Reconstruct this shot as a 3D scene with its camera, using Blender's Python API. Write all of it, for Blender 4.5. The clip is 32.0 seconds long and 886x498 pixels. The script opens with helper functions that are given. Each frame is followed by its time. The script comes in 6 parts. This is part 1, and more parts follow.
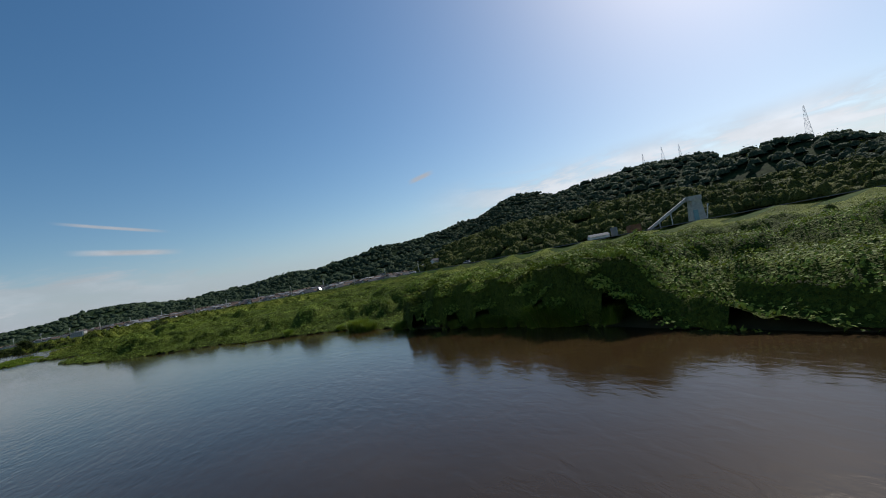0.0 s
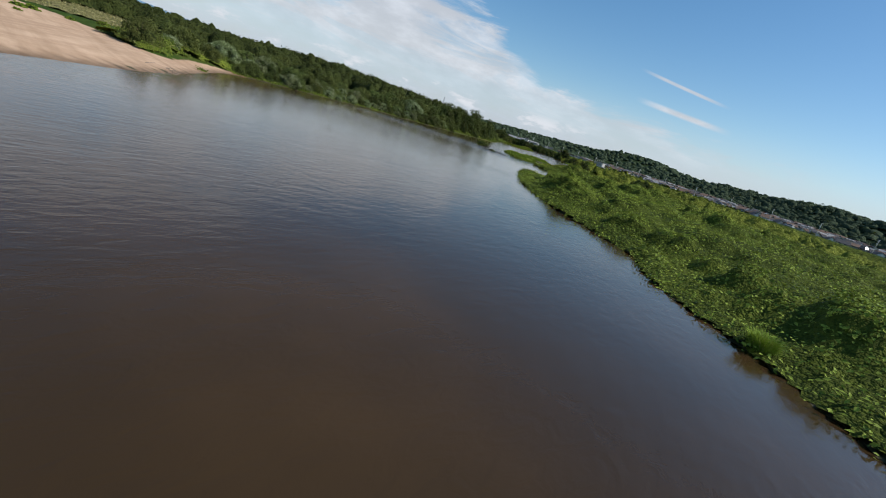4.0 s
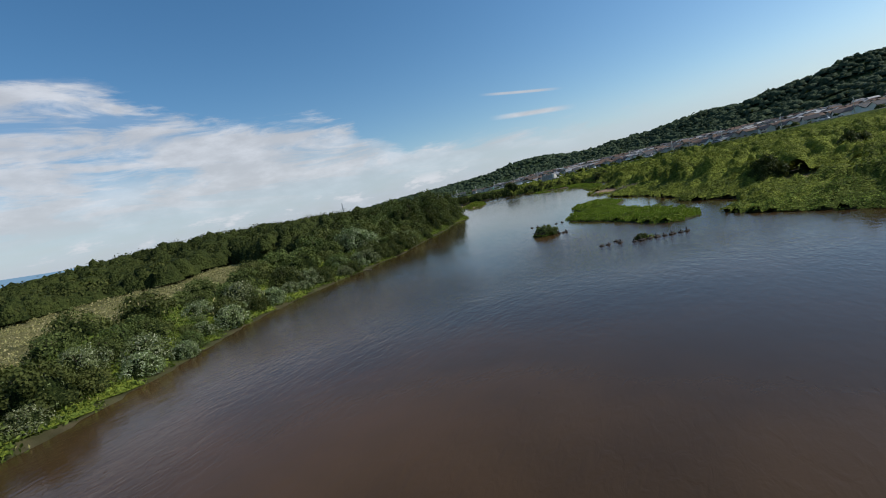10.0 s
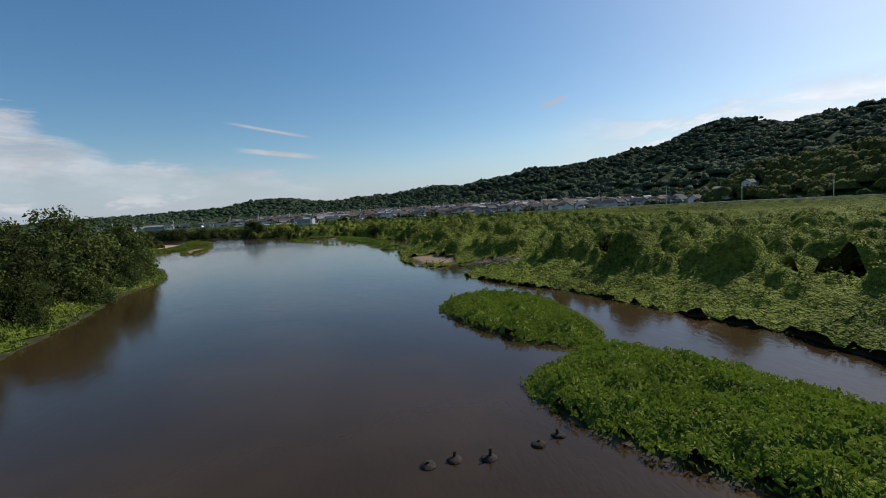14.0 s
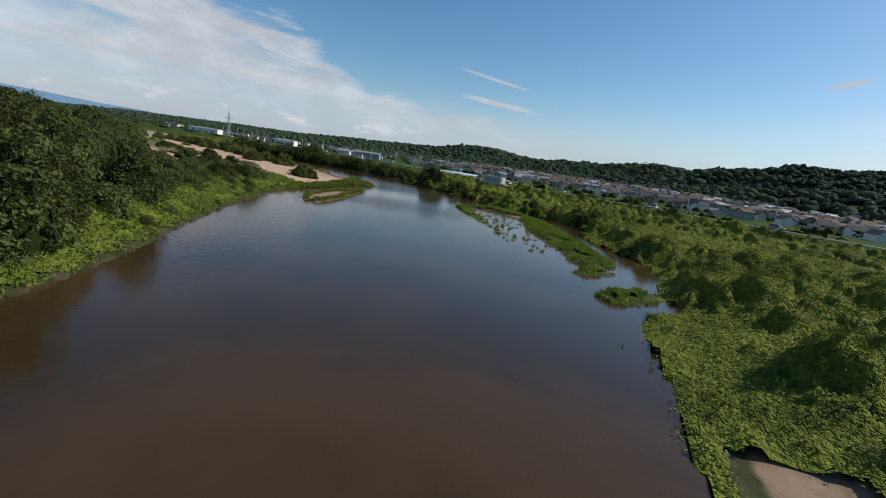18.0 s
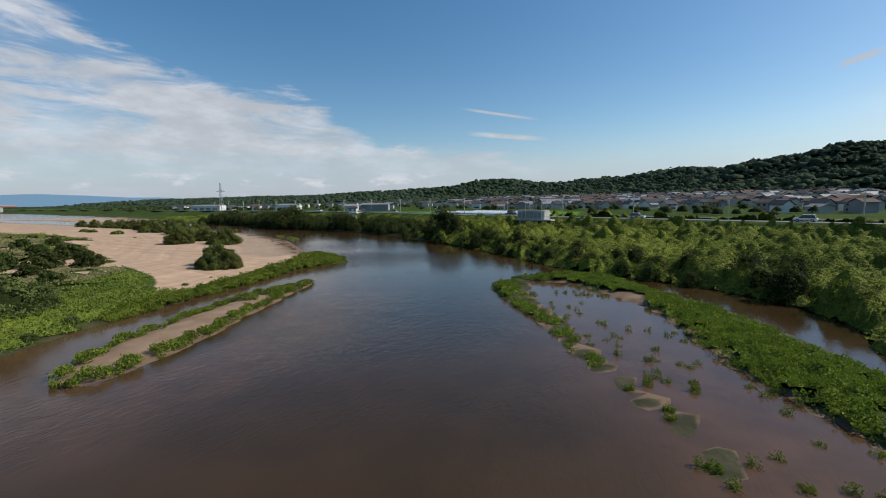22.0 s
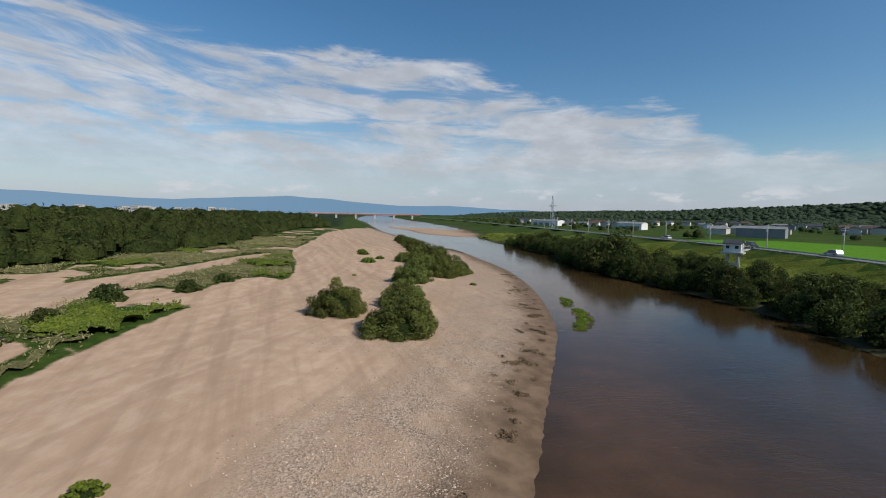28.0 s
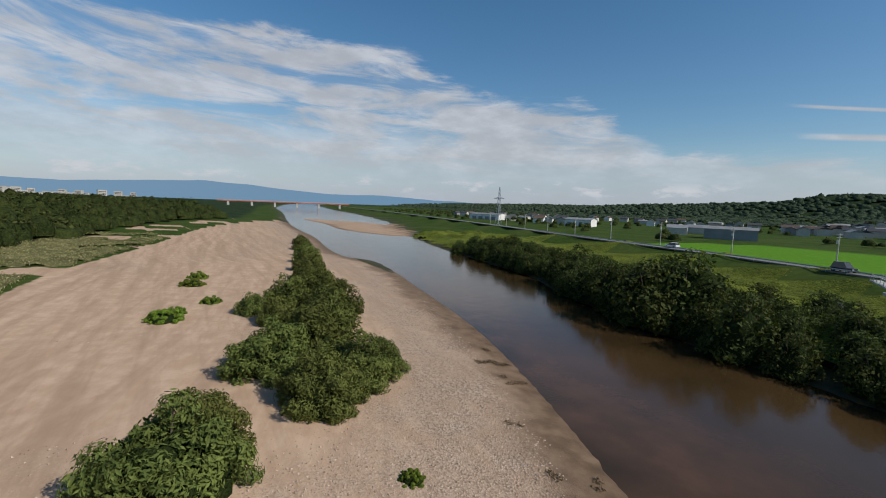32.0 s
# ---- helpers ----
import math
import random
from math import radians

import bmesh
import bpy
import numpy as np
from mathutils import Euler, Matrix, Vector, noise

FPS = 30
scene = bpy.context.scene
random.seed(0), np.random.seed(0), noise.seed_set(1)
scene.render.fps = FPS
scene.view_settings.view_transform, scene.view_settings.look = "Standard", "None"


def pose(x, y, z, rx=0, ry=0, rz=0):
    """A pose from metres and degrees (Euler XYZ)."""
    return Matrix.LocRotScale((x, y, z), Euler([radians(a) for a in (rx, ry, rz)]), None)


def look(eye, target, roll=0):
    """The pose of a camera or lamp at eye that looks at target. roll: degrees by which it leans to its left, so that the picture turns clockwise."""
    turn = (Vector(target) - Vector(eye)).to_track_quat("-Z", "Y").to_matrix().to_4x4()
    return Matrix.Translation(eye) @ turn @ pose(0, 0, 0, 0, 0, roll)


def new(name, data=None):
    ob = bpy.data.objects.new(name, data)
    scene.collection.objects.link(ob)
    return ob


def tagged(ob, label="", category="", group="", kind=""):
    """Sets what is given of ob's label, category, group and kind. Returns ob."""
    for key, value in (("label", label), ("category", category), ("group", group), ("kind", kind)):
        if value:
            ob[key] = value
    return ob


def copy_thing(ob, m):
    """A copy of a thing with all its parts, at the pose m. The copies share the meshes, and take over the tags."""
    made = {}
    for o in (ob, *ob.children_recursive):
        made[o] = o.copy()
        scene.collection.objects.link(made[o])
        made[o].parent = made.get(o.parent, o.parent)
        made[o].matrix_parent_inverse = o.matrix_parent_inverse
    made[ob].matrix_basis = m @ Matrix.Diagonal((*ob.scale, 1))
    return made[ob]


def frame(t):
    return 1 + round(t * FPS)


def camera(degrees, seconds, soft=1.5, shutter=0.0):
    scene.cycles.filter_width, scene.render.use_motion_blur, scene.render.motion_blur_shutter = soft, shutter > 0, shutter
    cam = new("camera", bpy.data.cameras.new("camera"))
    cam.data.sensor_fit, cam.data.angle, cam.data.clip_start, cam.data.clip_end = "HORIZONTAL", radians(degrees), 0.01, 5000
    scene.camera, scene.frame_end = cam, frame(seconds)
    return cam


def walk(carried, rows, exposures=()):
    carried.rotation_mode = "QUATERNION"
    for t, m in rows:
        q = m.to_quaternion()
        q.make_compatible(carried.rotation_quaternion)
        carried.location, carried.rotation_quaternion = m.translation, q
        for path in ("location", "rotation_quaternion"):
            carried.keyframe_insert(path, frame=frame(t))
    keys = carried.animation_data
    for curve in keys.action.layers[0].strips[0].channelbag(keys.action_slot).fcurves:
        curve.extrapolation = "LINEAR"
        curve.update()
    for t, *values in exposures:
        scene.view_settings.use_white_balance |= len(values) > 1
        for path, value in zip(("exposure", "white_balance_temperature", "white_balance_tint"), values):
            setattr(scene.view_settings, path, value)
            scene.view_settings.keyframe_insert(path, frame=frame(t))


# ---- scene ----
cam = camera(90.7, 32.0, soft=1.0)
# seconds, place, turn
PATH = [
    (0.0, -0.00, 0.00, 4.12, 92.78, 10.40, -18.49),
    (0.5, -0.84, 4.08, 4.07, 94.51, 11.41, -22.21),
    (1.0, -1.18, 7.94, 4.05, 97.86, 10.89, -24.44),
    (1.5, -1.09, 11.75, 4.03, 101.56, 9.89, -25.26),
    (2.0, -0.62, 15.48, 4.07, 102.05, 6.01, -23.34),
    (2.5, -0.54, 19.85, 4.17, 101.23, -2.79, -16.10),
    (3.0, -0.55, 24.20, 4.30, 98.34, -10.85, 0.93),
    (3.5, -0.84, 28.32, 4.44, 85.61, -16.01, 22.49),
    (4.0, -1.70, 32.35, 4.53, 73.04, -17.39, 43.16),
    (4.5, -3.42, 36.17, 4.55, 71.20, -14.74, 53.87),
    (5.5, -10.00, 43.46, 4.70, 75.04, -8.67, 59.45),
    (6.5, -20.14, 50.50, 5.07, 82.67, 0.20, 67.53),
    (7.0, -26.32, 54.03, 5.39, 84.00, 0.54, 64.84),
    (7.5, -33.16, 57.84, 5.66, 84.09, 4.58, 58.18),
    (8.0, -40.25, 61.81, 5.92, 83.30, 9.05, 51.51),
    (8.5, -47.00, 66.16, 6.24, 83.71, 11.36, 45.29),
    (9.0, -53.29, 70.78, 6.67, 85.25, 12.40, 39.38),
    (9.5, -59.15, 75.79, 7.22, 85.18, 11.76, 34.25),
    (10.0, -64.57, 81.22, 7.76, 83.38, 12.31, 29.67),
    (10.5, -69.57, 87.09, 8.13, 82.25, 14.84, 25.01),
    (11.0, -73.89, 93.46, 8.23, 83.57, 16.04, 18.22),
    (11.5, -77.55, 100.14, 8.15, 83.95, 14.49, 10.24),
    (12.0, -80.60, 107.01, 8.12, 82.76, 10.81, 3.07),
    (12.5, -83.22, 114.18, 8.15, 81.75, 8.10, -1.27),
    (13.0, -85.43, 121.42, 8.11, 82.03, 6.39, -3.81),
    (13.5, -86.87, 128.48, 8.01, 82.90, 5.26, -4.03),
    (14.5, -88.91, 142.99, 8.32, 86.91, 1.65, -2.20),
    (15.5, -90.23, 157.60, 9.20, 89.55, 2.08, 0.40),
    (16.0, -90.79, 164.79, 9.84, 92.47, -1.38, 10.39),
    (16.5, -91.58, 171.76, 10.43, 89.18, -7.48, 22.91),
    (17.0, -92.79, 178.35, 10.75, 86.88, -10.20, 25.72),
    (17.5, -94.45, 184.68, 10.83, 81.48, -10.21, 25.34),
    (18.0, -96.73, 190.98, 10.82, 78.72, -8.27, 22.62),
    (18.5, -99.46, 197.46, 10.87, 79.49, -3.78, 16.65),
    (19.0, -102.44, 204.16, 10.83, 80.82, -2.63, 15.53),
    (19.5, -105.36, 210.95, 10.72, 83.19, -2.08, 15.51),
    (20.0, -107.94, 217.70, 10.72, 85.28, -1.39, 15.16),
    (20.5, -110.52, 224.48, 10.83, 84.87, -0.41, 15.45),
    (21.0, -113.11, 231.41, 10.99, 84.52, 0.10, 16.72),
    (21.5, -115.79, 238.41, 11.15, 84.10, 0.52, 17.54),
    (22.0, -118.45, 245.51, 11.22, 83.67, 0.80, 24.83),
    (22.5, -121.38, 252.60, 11.21, 83.59, 1.09, 31.51),
    (23.0, -124.73, 259.56, 11.17, 82.63, 1.71, 32.53),
    (23.5, -128.10, 266.38, 11.04, 82.23, 1.70, 34.29),
    (24.0, -131.57, 272.82, 10.81, 82.47, -0.13, 40.17),
    (24.5, -135.85, 279.09, 10.70, 83.73, -3.55, 48.59),
    (25.0, -140.31, 284.86, 10.83, 85.66, -6.47, 55.03),
    (25.5, -144.76, 290.25, 11.15, 88.85, -6.72, 58.77),
    (26.5, -154.10, 299.14, 12.17, 85.95, -5.52, 62.29),
    (27.5, -164.74, 306.53, 13.33, 87.90, -1.96, 68.35),
    (28.0, -170.84, 310.03, 13.83, 85.49, -0.98, 68.33),
    (28.5, -177.30, 313.38, 14.17, 80.84, 0.89, 66.15),
    (29.0, -183.98, 316.45, 14.35, 80.47, 1.52, 65.34),
    (29.5, -190.76, 319.70, 14.50, 81.32, 1.23, 65.75),
    (30.0, -197.78, 323.23, 14.72, 83.20, -0.35, 67.75),
    (30.5, -204.84, 326.54, 14.93, 82.96, -2.41, 69.21),
    (31.0, -211.87, 329.62, 15.05, 82.83, -3.26, 65.46),
    (31.5, -218.73, 332.57, 15.03, 83.50, -2.21, 60.14),
    (32.0, -225.42, 335.64, 14.94, 84.48, -2.18, 59.56),
]

walk(cam, [(r[0], pose(*r[1:])) for r in PATH], exposures=[(0.0, -0.4), (1.0, -0.35), (2.0, -0.45), (2.8, -0.45), (3.4, -0.35), (4.0, 0.1), (7.0, -0.15), (9.0, -0.05), (13.0, -0.15), (16.0, -0.28), (17.0, -0.15), (19.0, -0.1), (27.0, -0.2), (32.0, -0.3)])

# ---- world and sun ----
SUN_AZ, SUN_EL = 58.0, 39.0          # degrees to the right of +y, above the horizon
world = bpy.data.worlds.new("sky")
scene.world = world
world.use_nodes = True
wt = world.node_tree
for n in list(wt.nodes):
    wt.nodes.remove(n)


class Nodes:
    """Short hand for building node trees."""

    def __init__(self, tree):
        self.t = tree

    def add(self, kind, **props):
        n = self.t.nodes.new(kind)
        for k, v in props.items():
            setattr(n, k, v)
        return n

    def link(self, a, b):
        self.t.links.new(a, b)

    def put(self, socket, v):
        if isinstance(v, bpy.types.NodeSocket):
            self.link(v, socket)
        else:
            socket.default_value = v

    def math(self, op, a, b=0.0, c=0.0, clamp=False):
        n = self.add("ShaderNodeMath", operation=op, use_clamp=clamp)
        for s, v in zip(n.inputs, (a, b, c)):
            self.put(s, v)
        return n.outputs[0]

    def ramp(self, v, lo, hi, a=0.0, b=1.0):
        n = self.add("ShaderNodeMapRange", interpolation_type="SMOOTHSTEP")
        for k, x in zip(("Value", "From Min", "From Max", "To Min", "To Max"), (v, lo, hi, a, b)):
            self.put(n.inputs[k], x)
        return n.outputs[0]

    def mix(self, f, a, b, mode="MIX"):
        n = self.add("ShaderNodeMix", data_type="RGBA", blend_type=mode)
        self.put(n.inputs[0], f)
        self.put(n.inputs[6], a)
        self.put(n.inputs[7], b)
        return n.outputs[2]

    def noise(self, vec, scale, detail=4.0, rough=0.55, dims="3D", distort=0.0):
        n = self.add("ShaderNodeTexNoise", noise_dimensions=dims)
        if vec is not None:
            self.link(vec, n.inputs["Vector"])
        n.inputs["Scale"].default_value, n.inputs["Detail"].default_value = scale, detail
        n.inputs["Roughness"].default_value, n.inputs["Distortion"].default_value = rough, distort
        return n.outputs[0]

    def combine(self, x, y, z):
        n = self.add("ShaderNodeCombineXYZ")
        for s, v in zip(n.inputs, (x, y, z)):
            self.put(s, v)
        return n.outputs[0]


def build_sky():
    N = Nodes(wt)
    out, bg = N.add("ShaderNodeOutputWorld"), N.add("ShaderNodeBackground")
    N.link(bg.outputs[0], out.inputs[0])
    sky = N.add("ShaderNodeTexSky", sky_type="NISHITA", sun_disc=False)
    sky.sun_elevation, sky.sun_rotation = radians(SUN_EL), radians(SUN_AZ)
    sky.altitude, sky.air_density, sky.dust_density, sky.ozone_density = 50, 1.0, 0.8, 2.0
    co = N.add("ShaderNodeTexCoord").outputs["Generated"]
    sep = N.add("ShaderNodeSeparateXYZ")
    N.link(co, sep.inputs[0])
    x, y, z = sep.outputs
    az = N.math("MULTIPLY", N.math("ARCTAN2", x, y), 57.2958)
    el = N.math("MULTIPLY", N.math("ARCSINE", z), 57.2958)
    # streaky cloud texture: stretched along the horizon
    flat = N.combine(N.math("MULTIPLY", az, 0.05), N.math("MULTIPLY", el, 0.22), 0.0)
    wisps = N.noise(flat, 1.6, 8, 0.64, distort=0.35)
    puffs = N.noise(N.combine(N.math("MULTIPLY", az, 0.16), N.math("MULTIPLY", el, 0.42), 3.7), 1.0, 6, 0.6)

    def bank(a0, a1, e0, e1, soft_a, soft_e, tilt=0.0):
        """A soft window of azimuth and elevation; tilt leans its top edge."""
        e = N.math("ADD", el, N.math("MULTIPLY", N.math("SUBTRACT", az, a0), tilt))
        m = N.math("MULTIPLY", N.ramp(az, a0 - soft_a, a0 + soft_a), N.ramp(az, a1 + soft_a, a1 - soft_a))
        m = N.math("MULTIPLY", m, N.ramp(e, e0 - soft_e, e0 + soft_e))
        return N.math("MULTIPLY", m, N.ramp(e, e1 + soft_e, e1 - soft_e))

    # the high sheet over the west, its top edge falling in lobes towards the north
    top = N.math("ADD", N.math("ADD", 5.2, N.ramp(az, -6, -26, 0.0, 1.8)), N.math("ADD", N.ramp(az, -31, -44, 0.0, 6.2), N.ramp(az, -50, -70, 0.0, 5.8)))
    depth = N.math("SUBTRACT", top, N.math("SUBTRACT", el, N.math("MULTIPLY", N.math("SUBTRACT", wisps, 0.5), 9.0)))
    lean = N.math("ADD", el, N.math("MULTIPLY", az, 0.07))
    bands = N.noise(N.combine(N.math("MULTIPLY", az, 0.045), N.math("MULTIPLY", lean, 0.24), 8.1), 1.5, 8, 0.6, distort=0.7)
    body = N.math("MAXIMUM", N.ramp(bands, 0.36, 0.56, 0.15, 1.0), N.math("MULTIPLY", N.ramp(el, 11.0, 7.0), 0.75))
    sheet = N.math("MULTIPLY", N.math("MULTIPLY", N.ramp(depth, -0.4, 1.6), body), N.math("MULTIPLY", N.ramp(az, 2, -16), N.ramp(el, 2.5, 6.5, 0.3, 1.0)))
    sheet = N.math("MULTIPLY", sheet, N.ramp(az, -175, -140))
    haze = N.math("MULTIPLY", N.ramp(el, 9.0, 0.0), N.ramp(puffs, 0.2, 0.6, 0.75, 1.0))
    heap = N.math("MULTIPLY", bank(-180, -20, 1.6, 3.6, 15, 0.9), N.ramp(puffs, 0.50, 0.64))
    ridge = N.math("MULTIPLY", bank(24, 80, 5.0, 10.0, 10, 1.6), N.ramp(wisps, 0.34, 0.55))
    cover = N.math("MAXIMUM", sheet, N.math("MAXIMUM", heap, ridge))

    def streak(a, e, half, thick, tilt):
        ee = N.math("ADD", N.math("SUBTRACT", el, e), N.math("MULTIPLY", N.math("SUBTRACT", az, a), tilt))
        m = N.math("MULTIPLY", N.ramp(N.math("ABSOLUTE", N.math("SUBTRACT", az, a)), half, half * 0.3), N.ramp(N.math("ABSOLUTE", ee), thick, thick * 0.2))
        return N.math("MULTIPLY", m, N.ramp(wisps, 0.25, 0.6, 0.35, 1.0))

    for s in ((-17.5, 10.6, 5.4, 0.24, 0.17), (-16.6, 7.9, 5.6, 0.42, 0.10), (17.8, 12.4, 2.0, 0.45, -0.25)):
        cover = N.math("MAXIMUM", cover, streak(*s))
    shade = N.math("ADD", N.ramp(puffs, 0.35, 0.75, 5.7, 7.8), N.math("MULTIPLY", ridge, 4.0))
    col = N.combine(N.math("MULTIPLY", shade, 0.97), shade, N.math("MULTIPLY", shade, 1.07))
    deep = N.add("ShaderNodeHueSaturation")
    deep.inputs["Hue"].default_value, deep.inputs["Saturation"].default_value, deep.inputs["Value"].default_value = 0.496, 1.27, 1.24
    N.link(sky.outputs[0], deep.inputs["Color"])
    sky_col = deep.outputs[0]
    glow = N.mix(N.math("MULTIPLY", haze, 0.72), sky_col, (4.2, 5.2, 7.1, 1))
    final = N.mix(N.math("MULTIPLY", cover, 0.85), glow, col)
    N.link(final, bg.inputs[0])
    bg.inputs[1].default_value = 0.1


build_sky()
sun = bpy.data.lights.new("sun", "SUN")
sun.energy, sun.angle, sun.color = 5.0, radians(0.6), (1.0, 0.95, 0.87)
sa, se = radians(SUN_AZ), radians(SUN_EL)
SUN_DIR = Vector((math.sin(sa) * math.cos(se), math.cos(sa) * math.cos(se), math.sin(se)))
new("sun", sun).matrix_world = look((0, 0, 300), Vector((0, 0, 300)) - SUN_DIR)


# ---- materials ----
def material(name):
    m = bpy.data.materials.new(name)
    m.use_nodes = True
    N = Nodes(m.node_tree)
    b = m.node_tree.nodes["Principled BSDF"]
    return m, N, b


def plain(name, colour, rough=0.7, metal=0.0, grain=8.0, vary=0.25, bump=0.2):
    """A surface of one colour with soft stains, fine grain and a little relief."""
    m, N, b = material(name)
    co = N.add("ShaderNodeTexCoord").outputs["Object"]
    big, fine = N.noise(co, grain * 0.12, 4), N.noise(co, grain, 5)
    v = N.math("ADD", N.math("MULTIPLY", big, vary), N.math("MULTIPLY", fine, vary))
    dark = tuple(c * (1 - vary) for c in colour) + (1,)
    lite = tuple(min(1, c * (1 + vary)) for c in colour) + (1,)
    N.link(N.mix(N.ramp(v, vary * 0.6, vary * 1.4), dark, lite), b.inputs["Base Color"])
    b.inputs["Roughness"].default_value, b.inputs["Metallic"].default_value = rough, metal
    b.inputs["Specular IOR Level"].default_value = 0.5 if rough < 0.8 else 0.15
    bp = N.add("ShaderNodeBump")
    bp.inputs["Strength"].default_value = bump
    bp.inputs["Distance"].default_value = 0.03
    N.link(fine, bp.inputs["Height"])
    N.link(bp.outputs[0], b.inputs["Normal"])
    return m


def leaf(name, low, high, pale=None, pale_share=0.0, thin=0.16, spec=0.06):
    """Foliage: each leaf clump its own green, thin enough to let light through."""
    m, N, b = material(name)
    geo = N.add("ShaderNodeNewGeometry")
    info = N.add("ShaderNodeObjectInfo")
    rnd = geo.outputs["Random Per Island"]
    big, mid = N.noise(geo.outputs["Position"], 0.07, 3), N.noise(geo.outputs["Position"], 0.42, 3)
    f = N.math("ADD", N.math("MULTIPLY", rnd, 0.42), N.math("ADD", N.math("MULTIPLY", N.ramp(big, 0.3, 0.7), 0.28), N.math("MULTIPLY", N.ramp(mid, 0.35, 0.65), 0.3)))
    col = N.mix(f, (*low, 1), (*high, 1))
    if pale:
        pick = N.math("MULTIPLY", N.ramp(rnd, 1 - pale_share, 1 - pale_share * 0.6), 0.8)
        col = N.mix(pick, col, (*pale, 1))
    hsv = N.add("ShaderNodeHueSaturation")
    N.put(hsv.inputs["Hue"], N.ramp(info.outputs["Random"], 0, 1, 0.485, 0.515))
    N.put(hsv.inputs["Value"], N.ramp(info.outputs["Random"], 0, 1, 0.8, 1.2))
    N.link(col, hsv.inputs["Color"])
    col = hsv.outputs[0]
    N.link(col, b.inputs["Base Color"])
    b.inputs["Roughness"].default_value = 0.65
    b.inputs["Specular IOR Level"].default_value = spec
    tr = N.add("ShaderNodeBsdfTranslucent")
    N.link(N.mix(0.5, col, (0.24, 0.30, 0.03, 1)), tr.inputs[0])
    mx = N.add("ShaderNodeMixShader")
    mx.inputs[0].default_value = thin
    N.link(b.outputs[0], mx.inputs[1])
    N.link(tr.outputs[0], mx.inputs[2])
    N.link(mx.outputs[0], m.node_tree.nodes["Material Output"].inputs[0])
    return m


def thatch(name, low, high, scales=(4.5, 11.0), deep=0.2, wide=0.11):
    """Matted leaves seen as one mass: small cells of uneven green with deep relief."""
    m, N, b = material(name)
    pos = N.add("ShaderNodeNewGeometry").outputs["Position"]
    cells, heights_ = [], []
    for scale in scales:
        v = N.add("ShaderNodeTexVoronoi")
        v.inputs["Scale"].default_value = scale
        N.link(pos, v.inputs["Vector"])
        c = N.add("ShaderNodeSeparateColor")
        N.link(v.outputs["Color"], c.inputs[0])
        cells.append(c.outputs[0])
        heights_.append(v.outputs["Distance"])
    big = N.noise(pos, wide, 4)
    f = N.math("ADD", N.math("MULTIPLY", cells[0], 0.35), N.math("ADD", N.math("MULTIPLY", cells[1], 0.3), N.math("MULTIPLY", N.ramp(big, 0.3, 0.7), 0.35)))
    N.link(N.mix(f, (*low, 1), (*high, 1)), b.inputs["Base Color"])
    b.inputs["Roughness"].default_value, b.inputs["Specular IOR Level"].default_value = 0.8, 0.03
    bp = N.add("ShaderNodeBump")
    bp.inputs["Strength"].default_value, bp.inputs["Distance"].default_value = 0.8, deep
    bp.invert = True
    N.link(N.math("ADD", heights_[0], N.math("MULTIPLY", heights_[1], 0.5)), bp.inputs["Height"])
    N.link(bp.outputs[0], b.inputs["Normal"])
    return m


